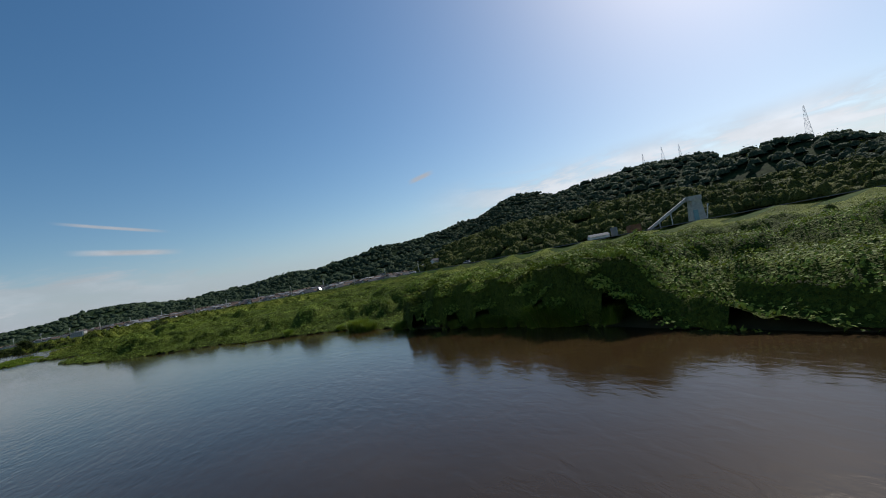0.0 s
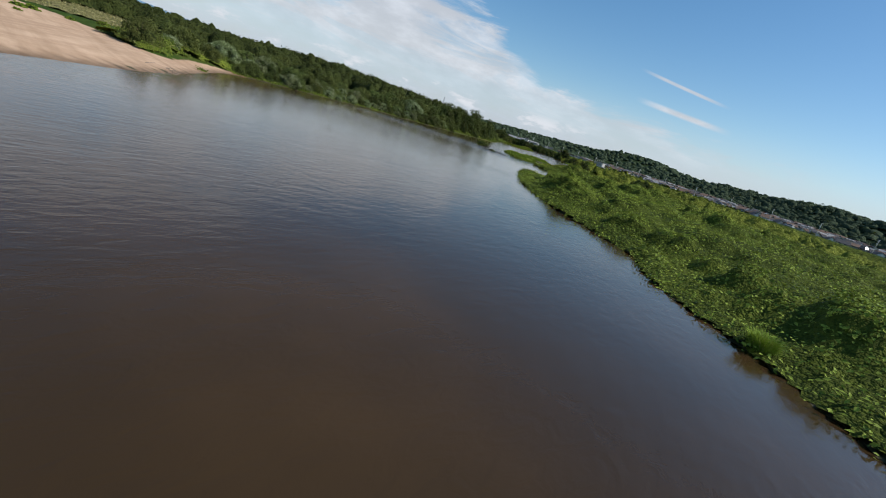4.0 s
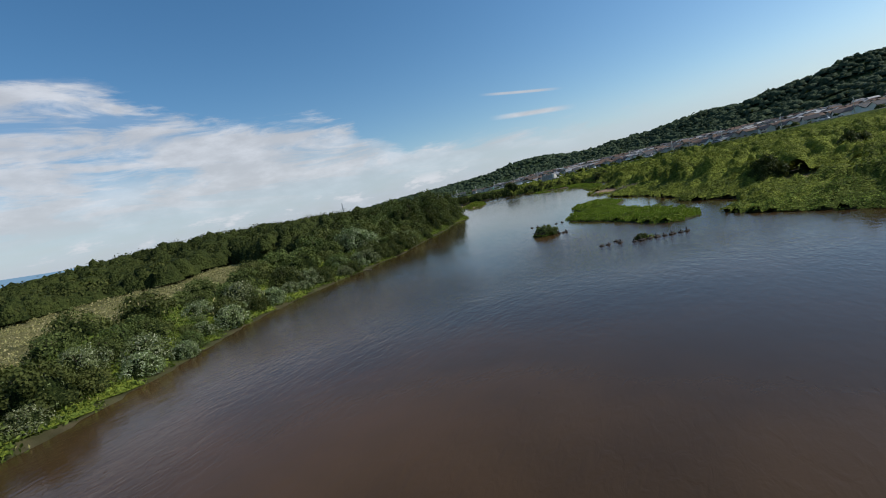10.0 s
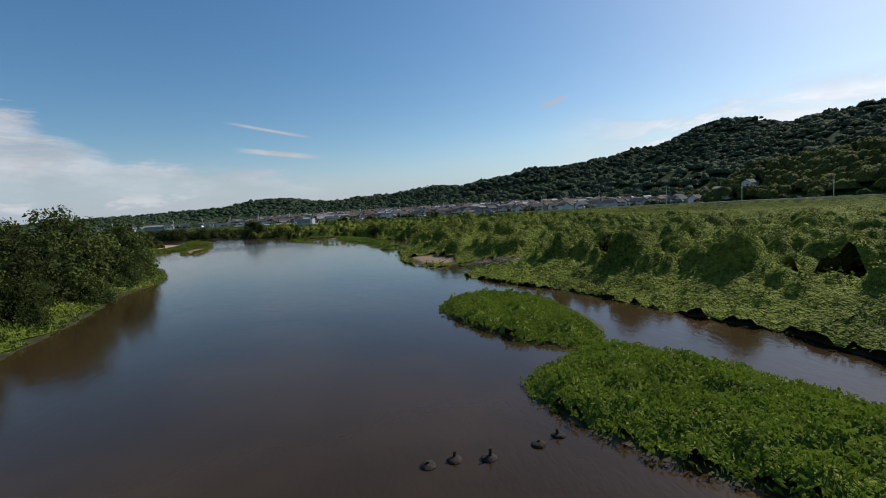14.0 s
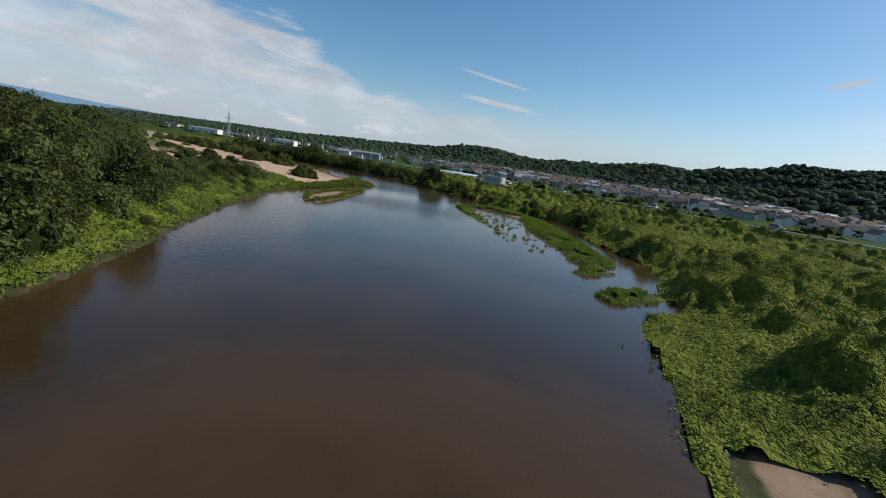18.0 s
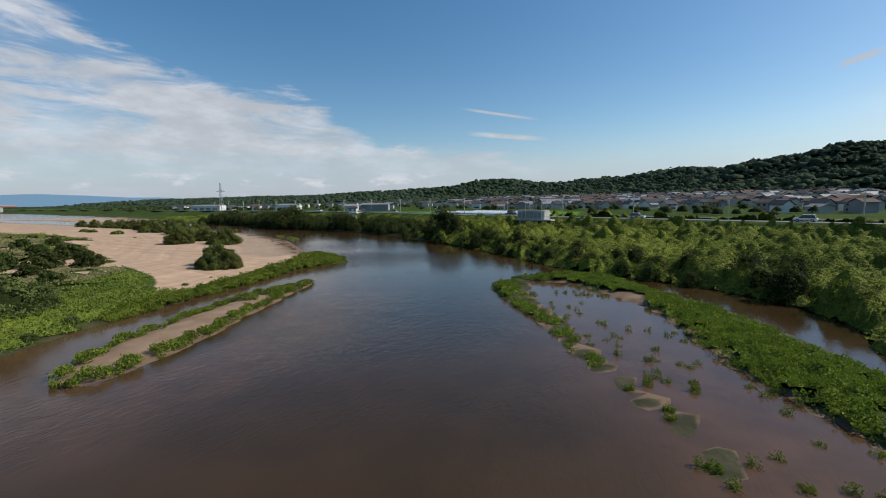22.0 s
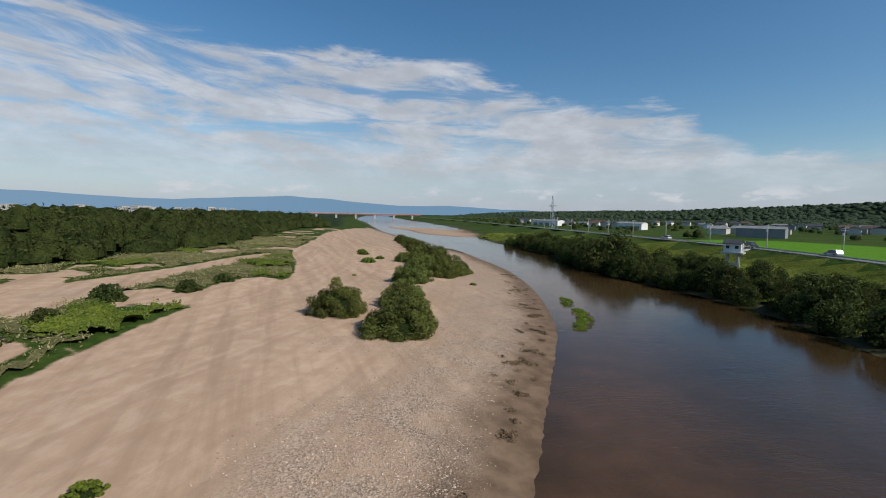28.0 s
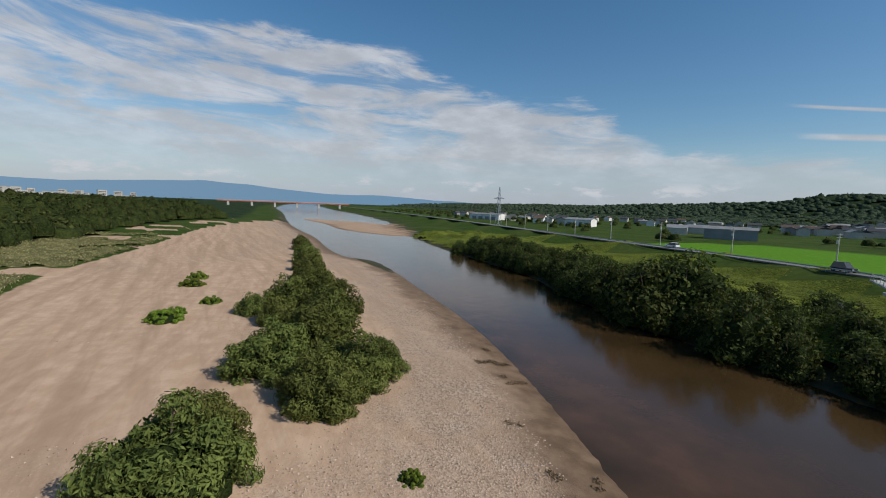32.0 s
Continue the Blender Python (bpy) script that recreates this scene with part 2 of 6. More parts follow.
def ground_material():
    m, N, b = material("ground")
    pos = N.add("ShaderNodeNewGeometry").outputs["Position"]
    zone = N.add("ShaderNodeAttribute", attribute_name="zone").outputs["Color"]
    sep = N.add("ShaderNodeSeparateColor")
    N.link(zone, sep.inputs[0])
    sand, gravel, wet = sep.outputs
    z2 = N.add("ShaderNodeAttribute", attribute_name="field").outputs["Fac"]
    big, mid, fine = N.noise(pos, 0.05, 4), N.noise(pos, 0.6, 5, 0.6), N.noise(pos, 9.0, 4, 0.7)
    grit = N.add("ShaderNodeTexVoronoi")
    grit.inputs["Scale"].default_value = 9.0
    N.link(pos, grit.inputs["Vector"])
    stone = N.add("ShaderNodeSeparateColor")
    N.link(grit.outputs["Color"], stone.inputs[0])
    dry = N.mix(N.ramp(mid, 0.35, 0.7), (0.430, 0.296, 0.198, 1), (0.510, 0.364, 0.252, 1))
    run = N.add("ShaderNodeMapping")
    run.inputs["Rotation"].default_value = (0, 0, 0.35)
    run.inputs["Scale"].default_value = (0.035, 0.55, 0.5)
    N.link(pos, run.inputs[0])
    dry = N.mix(N.ramp(N.noise(run.outputs[0], 1.0, 5, 0.6), 0.42, 0.66, 0.0, 0.55), dry, (0.300, 0.200, 0.128, 1))
    strand = N.add("ShaderNodeAttribute", attribute_name="strand").outputs["Fac"]
    lines = N.noise(N.combine(N.math("ADD", N.math("MULTIPLY", strand, 0.55), N.math("MULTIPLY", mid, 0.5)), N.math("MULTIPLY", N.noise(pos, 0.02, 2), 4.0), 0.0), 1.0, 5, 0.65)
    dry = N.mix(N.ramp(lines, 0.45, 0.68, 0.0, 0.55), dry, (0.315, 0.212, 0.142, 1))
    dry = N.mix(N.ramp(lines, 0.46, 0.30, 0.0, 0.35), dry, (0.560, 0.415, 0.300, 1))
    dry = N.mix(N.ramp(fine, 0.55, 0.75, 0, 0.5), dry, (0.29, 0.21, 0.15, 1))
    peb = N.mix(stone.outputs[0], (0.19, 0.140, 0.100, 1), (0.50, 0.385, 0.290, 1))
    streaks = N.noise(pos, 0.25, 4, 0.6, distort=0.8)
    dry = N.mix(N.math("MULTIPLY", gravel, N.ramp(streaks, 0.35, 0.65, 0.25, 1.0)), dry, peb)
    damp = N.mix(N.ramp(mid, 0.3, 0.7), (0.095, 0.062, 0.037, 1), (0.185, 0.122, 0.075, 1))
    dry = N.mix(wet, dry, damp)
    grass = N.mix(N.ramp(mid, 0.3, 0.7), (0.020, 0.042, 0.008, 1), (0.048, 0.082, 0.014, 1))
    grass = N.mix(N.ramp(big, 0.42, 0.62, 0, 0.5), grass, (0.070, 0.085, 0.022, 1))
    grass = N.mix(N.ramp(z2, 0.1, 0.9), grass, N.mix(N.ramp(mid, 0.3, 0.7), (0.070, 0.175, 0.012, 1), (0.10, 0.22, 0.018, 1)))
    grass = N.mix(wet, grass, N.mix(N.ramp(mid, 0.3, 0.7), (0.030, 0.030, 0.012, 1), (0.075, 0.062, 0.034, 1)))
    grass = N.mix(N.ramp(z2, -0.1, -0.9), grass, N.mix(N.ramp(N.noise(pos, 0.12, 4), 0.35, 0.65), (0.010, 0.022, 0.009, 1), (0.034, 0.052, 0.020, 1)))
    edge = N.math("ADD", sand, N.math("MULTIPLY", N.math("SUBTRACT", mid, 0.5), 0.5))
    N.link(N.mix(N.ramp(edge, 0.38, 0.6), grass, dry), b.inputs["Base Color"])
    N.put(b.inputs["Specular IOR Level"], N.ramp(wet, 0, 1, 0.03, 0.1))
    N.put(b.inputs["Roughness"], N.ramp(wet, 0, 1, 0.92, 0.65))
    bp = N.add("ShaderNodeBump")
    bp.inputs["Strength"].default_value, bp.inputs["Distance"].default_value = 0.7, 0.12
    N.link(N.math("ADD", N.math("MULTIPLY", grit.outputs["Distance"], N.math("MULTIPLY", gravel, 0.6)), N.math("ADD", mid, N.math("MULTIPLY", fine, 0.25))), bp.inputs["Height"])
    N.link(bp.outputs[0], b.inputs["Normal"])
    return m


def water_material():
    """Silty river water: brown within, a smooth rippled skin above it."""
    m, N, b = material("river_water")
    pos = N.add("ShaderNodeNewGeometry").outputs["Position"]
    mp = N.add("ShaderNodeMapping")
    mp.inputs["Scale"].default_value = (1.0, 0.45, 1.0)
    mp.inputs["Rotation"].default_value = (0, 0, 0.5)
    N.link(pos, mp.inputs[0])
    patch = N.math("ADD", N.math("MULTIPLY", N.noise(pos, 0.045, 4), 0.55), N.math("MULTIPLY", N.add("ShaderNodeAttribute", attribute_name="riffle").outputs["Fac"], 0.5))
    r1, r2 = N.noise(mp.outputs[0], 0.7, 3, 0.5, distort=0.4), N.noise(mp.outputs[0], 2.6, 3, 0.55, distort=0.6)
    chop = N.noise(pos, 6.0, 2, 0.6)
    h = N.math("ADD", N.math("ADD", N.math("MULTIPLY", r1, 0.45), N.math("MULTIPLY", r2, 0.55)), N.math("MULTIPLY", chop, N.ramp(patch, 0.3, 0.75, 0.04, 0.42)))
    bp = N.add("ShaderNodeBump")
    N.put(bp.inputs["Strength"], N.ramp(patch, 0.24, 0.75, 0.16, 0.8))
    bp.inputs["Distance"].default_value = 0.12
    N.link(h, bp.inputs["Height"])
    silt = N.mix(N.ramp(N.noise(pos, 0.07, 4), 0.4, 0.65), (0.034, 0.021, 0.009, 1), (0.052, 0.031, 0.013, 1))
    bed = N.add("ShaderNodeAttribute", attribute_name="silt").outputs["Fac"]
    silt = N.mix(N.math("MULTIPLY", bed, N.ramp(N.noise(pos, 0.35, 4), 0.3, 0.7, 0.5, 1.0)), silt, (0.100, 0.052, 0.026, 1))
    N.link(silt, b.inputs["Base Color"])
    b.inputs["Roughness"].default_value = 0.10
    b.inputs["IOR"].default_value = 1.33
    b.inputs["Specular IOR Level"].default_value = 0.44
    N.link(bp.outputs[0], b.inputs["Normal"])
    return m


M_GROUND, M_WATER = ground_material(), water_material()
M_WILLOW = leaf("willow_leaf", (0.024, 0.033, 0.009), (0.155, 0.175, 0.045), thin=0.12)
M_BUSH = leaf("bank_bush_leaf", (0.028, 0.042, 0.014), (0.120, 0.145, 0.042), thin=0.14)
M_WOOD = leaf("broadleaf", (0.017, 0.027, 0.009), (0.080, 0.096, 0.026), thin=0.10)
M_KUDZU = leaf("creeper_leaf", (0.042, 0.064, 0.010), (0.285, 0.335, 0.052), thin=0.10)
M_REED = leaf("reed_blade", (0.058, 0.100, 0.012), (0.205, 0.275, 0.034), (0.24, 0.21, 0.09), 0.07, thin=0.2)
# darker than the creeper leaves, so hollows carry shade in their colour
M_UNDER_SHADE = thatch("undergrowth", (0.014, 0.024, 0.005), (0.105, 0.135, 0.020), (5.0, 13.0), 0.2)
# near-black green: the shade inside the crowns, put into the colour
M_SHADE = thatch("shade_core", (0.006, 0.011, 0.004), (0.030, 0.042, 0.011), (6.0, 15.0), 0.14)
M_MEADOW = thatch("meadow_grass", (0.030, 0.050, 0.008), (0.190, 0.230, 0.034), (3.5, 11.0), 0.2, 0.05)
M_LEAFMAT = thatch("leafy_mat", (0.012, 0.022, 0.005), (0.225, 0.262, 0.040), (2.6, 8.0), 0.4, 0.07)
# core domes of the woods, darkened for the shade among their leaves
M_CANOPY = thatch("shaded_canopy", (0.008, 0.015, 0.005), (0.058, 0.072, 0.020), (1.6, 4.5), 0.6)
M_OLIVE = thatch("sunlit_canopy", (0.014, 0.026, 0.009), (0.120, 0.130, 0.034), (0.8, 2.2), 1.2, 0.02)
# distant woods: the blue-grey of aerial haze is mixed into this green
M_FARTOP = thatch("hazed_ridge_mass", (0.030, 0.048, 0.030), (0.062, 0.086, 0.048), (0.35, 0.9), 2.0, 0.01)
M_GRASS = leaf("bank_grass_blade", (0.044, 0.068, 0.012), (0.150, 0.185, 0.034), (0.22, 0.19, 0.09), 0.09, thin=0.14)
M_SILVER = leaf("silver_willow_leaf", (0.055, 0.078, 0.032), (0.170, 0.205, 0.090), (0.34, 0.37, 0.25), 0.22, thin=0.14)
M_DRY = leaf("dry_grass_blade", (0.085, 0.082, 0.030), (0.290, 0.260, 0.125), (0.34, 0.28, 0.17), 0.2, thin=0.12)
M_LITTER = leaf("flood_litter", (0.085, 0.060, 0.036), (0.250, 0.180, 0.115), thin=0.05)
M_STRAW = thatch("matted_dry_grass", (0.045, 0.050, 0.018), (0.200, 0.180, 0.080), (3.0, 9.0), 0.15, 0.08)
M_BARK = plain("bark", (0.11, 0.085, 0.06), 0.9, grain=6)
# leaves of the distant woods, with the same haze tint in the colour
M_RIDGE = leaf("hazed_ridge_canopy", (0.024, 0.038, 0.020), (0.050, 0.070, 0.034), thin=0.1, spec=0.0)
M_FOREST = leaf("forest_canopy", (0.018, 0.030, 0.010), (0.150, 0.155, 0.040), thin=0.12, spec=0.0)


# ---- plan of the river ----
def smooth(points, closed=True, steps=5):
    """A Catmull-Rom line through the points."""
    p = np.array(points, float)
    n, out = len(p), []
    for i in range(n if closed else n - 1):
        a, b, c, d = (p[(i + k) % n] if closed else p[min(max(i + k, 0), n - 1)] for k in (-1, 0, 1, 2))
        for s in np.arange(steps) / steps:
            out.append(0.5 * (2 * b + (c - a) * s + (2 * a - 5 * b + 4 * c - d) * s ** 2 + (3 * b - a - 3 * c + d) * s ** 3))
    if not closed:
        out.append(p[-1])
    return np.array(out)


def inside(px, py, poly):
    r = np.zeros(px.shape, bool)
    for (x0, y0), (x1, y1) in zip(poly, np.roll(poly, -1, 0)):
        if y0 != y1:
            r ^= ((y0 > py) != (y1 > py)) & (px < (x1 - x0) * (py - y0) / (y1 - y0) + x0)
    return r


def line_distance(px, py, line, closed=False):
    """Distance to a line, and how far along it the nearest point lies."""
    best, along, run = np.full(px.shape, 1e9), np.zeros(px.shape), 0.0
    nxt = np.roll(line, -1, 0) if closed else line[1:]
    for (x0, y0), (x1, y1) in zip(line, nxt):
        dx, dy = x1 - x0, y1 - y0
        l2 = dx * dx + dy * dy + 1e-9
        s = np.clip(((px - x0) * dx + (py - y0) * dy) / l2, 0, 1)
        d = np.hypot(px - x0 - s * dx, py - y0 - s * dy)
        near = d < best
        best = np.where(near, d, best)
        along = np.where(near, run + s * l2 ** 0.5, along)
        run += l2 ** 0.5
    return best, along


def signed(px, py, poly):
    """Distance to the edge of a closed shape, positive within it."""
    d, _ = line_distance(px, py, poly, True)
    return np.where(inside(px, py, poly), d, -d)


RIGHT_SHORE = [(60, -700), (45, -250), (30, -60), (18, 0), (13, 22), (9, 32), (6, 41), (2, 48), (-6, 56), (-10, 62), (-17, 67), (-24, 73), (-33, 84), (-42, 99), (-39, 100),
               (-31, 92), (-29, 96), (-34, 107), (-47, 121), (-59, 132), (-62.4, 137), (-60.5, 141.5), (-60.5, 147), (-64, 150.3), (-66.6, 154), (-67, 158.5), (-69, 162.5), (-73.2, 173), (-78.5, 181), (-81.6, 186), (-82.4, 190), (-79.9, 192.5),
               (-81.2, 196.7), (-83.2, 200.4), (-86.2, 198.4), (-87.6, 200.5), (-89.9, 205.5), (-91.4, 212), (-91.3, 218), (-92.2, 224), (-92.6, 230), (-91.5, 234.5), (-89.4, 236.3), (-88.2, 238.5), (-90.3, 245), (-89.8, 254), (-91, 262), (-94.5, 269), (-99, 276), (-102.3, 284), (-102, 295), (-107, 303.5), (-118, 311)]
RIGHT_FAR = [(-131, 318), (-141, 328), (-161, 345), (-180, 358), (-194, 368), (-212, 378), (-232, 383), (-255, 387), (-280, 394), (-300, 403), (-325, 408), (-367, 417),
             (-411, 431), (-480, 455), (-600, 495), (-800, 540), (-1300, 640), (-2400, 900)]
LEFT_SHORE = [(-20, -700), (-22, -200), (-24, -20), (-34, 24), (-45, 39), (-54, 47), (-67, 55), (-85, 66), (-91, 76), (-95, 88), (-98.5, 97), (-103, 106), (-105.8, 117), (-108, 133), (-109.5, 143), (-114, 157), (-119, 175),
              (-124.3, 189), (-125.5, 199), (-129, 207.5), (-135, 217), (-145, 231), (-154, 246), (-161, 258), (-165, 268), (-167, 280), (-169, 291), (-171, 302), (-169, 311),
              (-174, 315), (-184, 319), (-196, 328), (-206, 336), (-217, 344), (-238, 355), (-264, 365), (-290, 371), (-330, 378)]
LEFT_FAR = [(-345, 374), (-370, 376), (-415, 383), (-535, 396), (-800, 440), (-1300, 520), (-2400, 760)]
right_line = smooth(RIGHT_SHORE + RIGHT_FAR, False)
left_line = smooth(LEFT_SHORE + LEFT_FAR, False)
RIGHT_LAND = np.vstack([right_line, [(-4800, 1700), (-4800, 4800), (4800, 4800), (4800, -700)]])
LEFT_LAND = np.vstack([left_line, [(-4800, 1500), (-4800, -700)]])
ISLANDS = {
    "long": [(-83.7, 154.5), (-81.5, 157), (-78, 159.6), (-74, 156), (-71.5, 150.5), (-67.5, 146), (-64.8, 141), (-64.8, 137), (-66.5, 134), (-69, 134.5), (-72, 138.5), (-75.7, 143), (-79.4, 146.8), (-82.3, 150.5)],
    "head": [(-86.5, 172), (-83.7, 176.5), (-79.5, 175), (-77.3, 171.5), (-76.6, 163), (-78.4, 160.2), (-81.5, 160.5), (-85.5, 167)],
    "clump": [(-84.4, 137.6), (-82.6, 137), (-81.2, 137.8), (-82, 139.4), (-83.4, 139.6)],
    "row": [(-70.4, 125.6), (-69.2, 125.6), (-67.6, 126.6), (-69.4, 127)],
    "pad": [(-97.5, 236.3), (-96.2, 240.2), (-93.3, 242.6), (-90.4, 242.4), (-91.8, 238), (-95.2, 234.8)],
    "strip": [(-136.2, 306.4), (-131.9, 309.4), (-124, 313), (-116.3, 303), (-110.9, 295.5), (-106.5, 285.7), (-103.5, 278), (-100.5, 272), (-98.5, 266), (-96.4, 260.7), (-95.3, 256.9), (-96.7, 252.4), (-99.8, 250.8), (-101.5, 253),
              (-103, 257.5), (-104.5, 262), (-107, 267), (-109.1, 271.7), (-112.3, 277.8), (-114.5, 284.2), (-117.5, 293.5), (-126.2, 303.6), (-131, 304.6)],
    "blob": [(-100.6, 245.6), (-98.6, 249), (-96, 250.6), (-95.4, 249), (-96.5, 246.9), (-99, 245)],
    "rim": [(-136.7, 302), (-135.2, 297), (-131.6, 291.1), (-127.8, 285.9), (-123, 277.5), (-119.8, 272.5), (-117, 268.3), (-115.2, 264.2), (-114, 262), (-113.7, 264), (-114.6, 266.6), (-116.3, 270), (-120.5, 276.4), (-125, 285.6), (-130.5, 295.5), (-132.5, 303)],
    "sand": [(-160.7, 293), (-161.9, 285.8), (-161.2, 279.8), (-160.2, 274.5), (-158.5, 269), (-157.2, 264.9), (-154.4, 261.2), (-152.1, 259), (-150.2, 259.8), (-149.8, 262), (-151.1, 267.6), (-152.8, 272.5), (-154.3, 275.5), (-156, 281), (-157.6, 284.6)],
    "shoal_a": [(-232.3, 356.6), (-231.3, 357.4), (-228, 355.6), (-225, 353.4), (-225.3, 352), (-228.6, 354)],
    "shoal_b": [(-223.8, 352.2), (-222, 353.2), (-218.5, 351.4), (-215.6, 349.2), (-213.2, 346), (-213, 343.8), (-214.6, 345), (-216.6, 347.2), (-220, 349.8)],
    "bar": [(-610, 425), (-530, 420), (-464, 412), (-415, 428), (-470, 447), (-540, 465)],
}
ISLANDS = {k: smooth(v) for k, v in ISLANDS.items()}
SHALLOW = smooth([(-134, 303), (-126, 282), (-117.5, 268), (-113.5, 260), (-108, 254), (-104, 252), (-104.5, 261), (-108, 268.5), (-113, 278.5), (-117, 291), (-126, 303)])
SPRIG_BED = smooth([(-95.2, 225), (-93.4, 225.6), (-91.9, 221), (-92.2, 219), (-93.6, 221)])
SAND = {  # bare sand and gravel
    "first": [(-20, -30), (-34, 24), (-45, 39), (-67, 55), (-88, 69), (-84, 60), (-72, 52), (-88, 46), (-100, 38), (-95, 26), (-90, 15), (-70, -30)],
    "great": [(-172, 279), (-182, 284), (-196, 288), (-207, 292), (-226, 298), (-242, 305), (-254, 313), (-280, 316), (-312, 317), (-366, 328), (-460, 347), (-535, 380), (-535, 397),
              (-415, 384), (-345, 375), (-290, 372), (-238, 356), (-206, 337), (-184, 320), (-179, 312), (-175, 300), (-171, 288)],
    "inner": [(-225, 276), (-248, 278), (-262, 286), (-275, 294), (-292, 302), (-303, 311), (-290, 309), (-262, 296), (-245, 290), (-230, 285)],
    "inner_b": [(-196, 268), (-205, 266), (-222, 272), (-228, 282), (-216, 281), (-204, 274)],
    "patch": [(-89.6, 212), (-88.4, 213.6), (-85.8, 212.6), (-84, 208), (-82.3, 203.5), (-84, 201.2), (-86.8, 202.2), (-88.1, 205.5)],
    "patch_b": [(-80.6, 199.6), (-78.8, 200.8), (-77, 200.4), (-76, 198.8), (-77.4, 197.8), (-79.4, 198)],
    "patch_c": [(-54, 152.5), (-50, 154.6), (-46.5, 150), (-42, 143), (-46, 140.5), (-51, 144), (-53.4, 148.6)],
    "patch_d": [(-60, 174), (-57.4, 174.6), (-56.8, 170), (-54.6, 164.4), (-52, 161), (-53.8, 159.6), (-57.4, 164), (-59, 169)],
    "mid": [(-125, 300.4), (-121.4, 301), (-118, 299), (-115.8, 291), (-114.5, 286), (-117.6, 289), (-121.3, 295.4)],
}
SAND = {k: smooth(v) for k, v in SAND.items()}
LEVEE = smooth([(420, -300), (250, 20), (150, 140), (75, 235), (5, 312), (-60, 352), (-130, 384), (-190, 412), (-265, 448), (-350, 470), (-480, 505), (-800, 580), (-1300, 690), (-2400, 950)], False)
# wooded ridges: place, height, half width
RIDGES = [
    [(1100, -700, 90, 300), (800, -150, 60, 200), (640, 60, 37, 150), (640, 260, 49, 160), (640, 420, 83, 180), (700, 700, 140, 240), (760, 1000, 161, 280), (760, 1300, 196, 280), (640, 1500, 157, 280), (380, 1640, 126, 240), (180, 1750, 103, 200)],
    [(180, 1750, 67, 200), (20, 1950, 106, 220), (-200, 2300, 96, 260), (-640, 2500, 79, 260), (-900, 2900, 127, 400), (-1700, 3000, 73, 420), (-2600, 2900, 50, 420), (-3500, 2500, 38, 500)],
    [(340, -60, 12, 60), (305, 110, 13, 55), (288, 190, 18, 52), (255, 270, 28, 52), (200, 380, 31, 50), (168, 435, 26, 36)],
    [(360, 640, 40, 90), (330, 800, 48, 100), (250, 1000, 46, 110), (120, 1100, 36, 90), (20, 1200, 26, 90)],
]


def heave(x, y, scale, seed=0.0, octaves=4):
    """Smooth value noise on arrays, about -1 to 1."""
    total, amp = np.zeros(np.shape(x)), 0.5
    for o in range(octaves):
        gx, gy = x / scale + 17.3 * o + seed, y / scale - 9.1 * o + seed * 1.7
        ix, iy = np.floor(gx), np.floor(gy)
        fx, fy = gx - ix, gy - iy
        fx, fy = fx * fx * (3 - 2 * fx), fy * fy * (3 - 2 * fy)

        def rnd(a, b):
            h = np.sin(a * 127.1 + b * 311.7 + seed * 13.7) * 43758.5453
            return 2 * (h - np.floor(h)) - 1

        v = (rnd(ix, iy) * (1 - fx) + rnd(ix + 1, iy) * fx) * (1 - fy) + (rnd(ix, iy + 1) * (1 - fx) + rnd(ix + 1, iy + 1) * fx) * fy
        total += v * amp
        amp, scale = amp * 0.5, scale * 0.5
    return total


def step(v, a, b):
    s = np.clip((v - a) / (b - a), 0, 1)
    return s * s * (3 - 2 * s)


def hills(x, y):
    z = np.zeros(x.shape)
    for chain in RIDGES:
        for (x0, y0, h0, w0), (x1, y1, h1, w1) in zip(chain, chain[1:]):
            dx, dy = x1 - x0, y1 - y0
            s = np.clip(((x - x0) * dx + (y - y0) * dy) / (dx * dx + dy * dy), 0, 1)
            d = np.hypot(x - x0 - s * dx, y - y0 - s * dy)
            s = s * s * (3 - 2 * s)
            z = np.maximum(z, (h0 + s * (h1 - h0)) * np.exp(-(d / (w0 + s * (w1 - w0))) ** 2))
    bumpy = 1 + 0.22 * heave(x, y, 260, 2.0) + 0.10 * heave(x, y, 60, 5.0)
    return np.where(z > 1.0, z * bumpy, 0) * step(z, 1.0, 8.0)


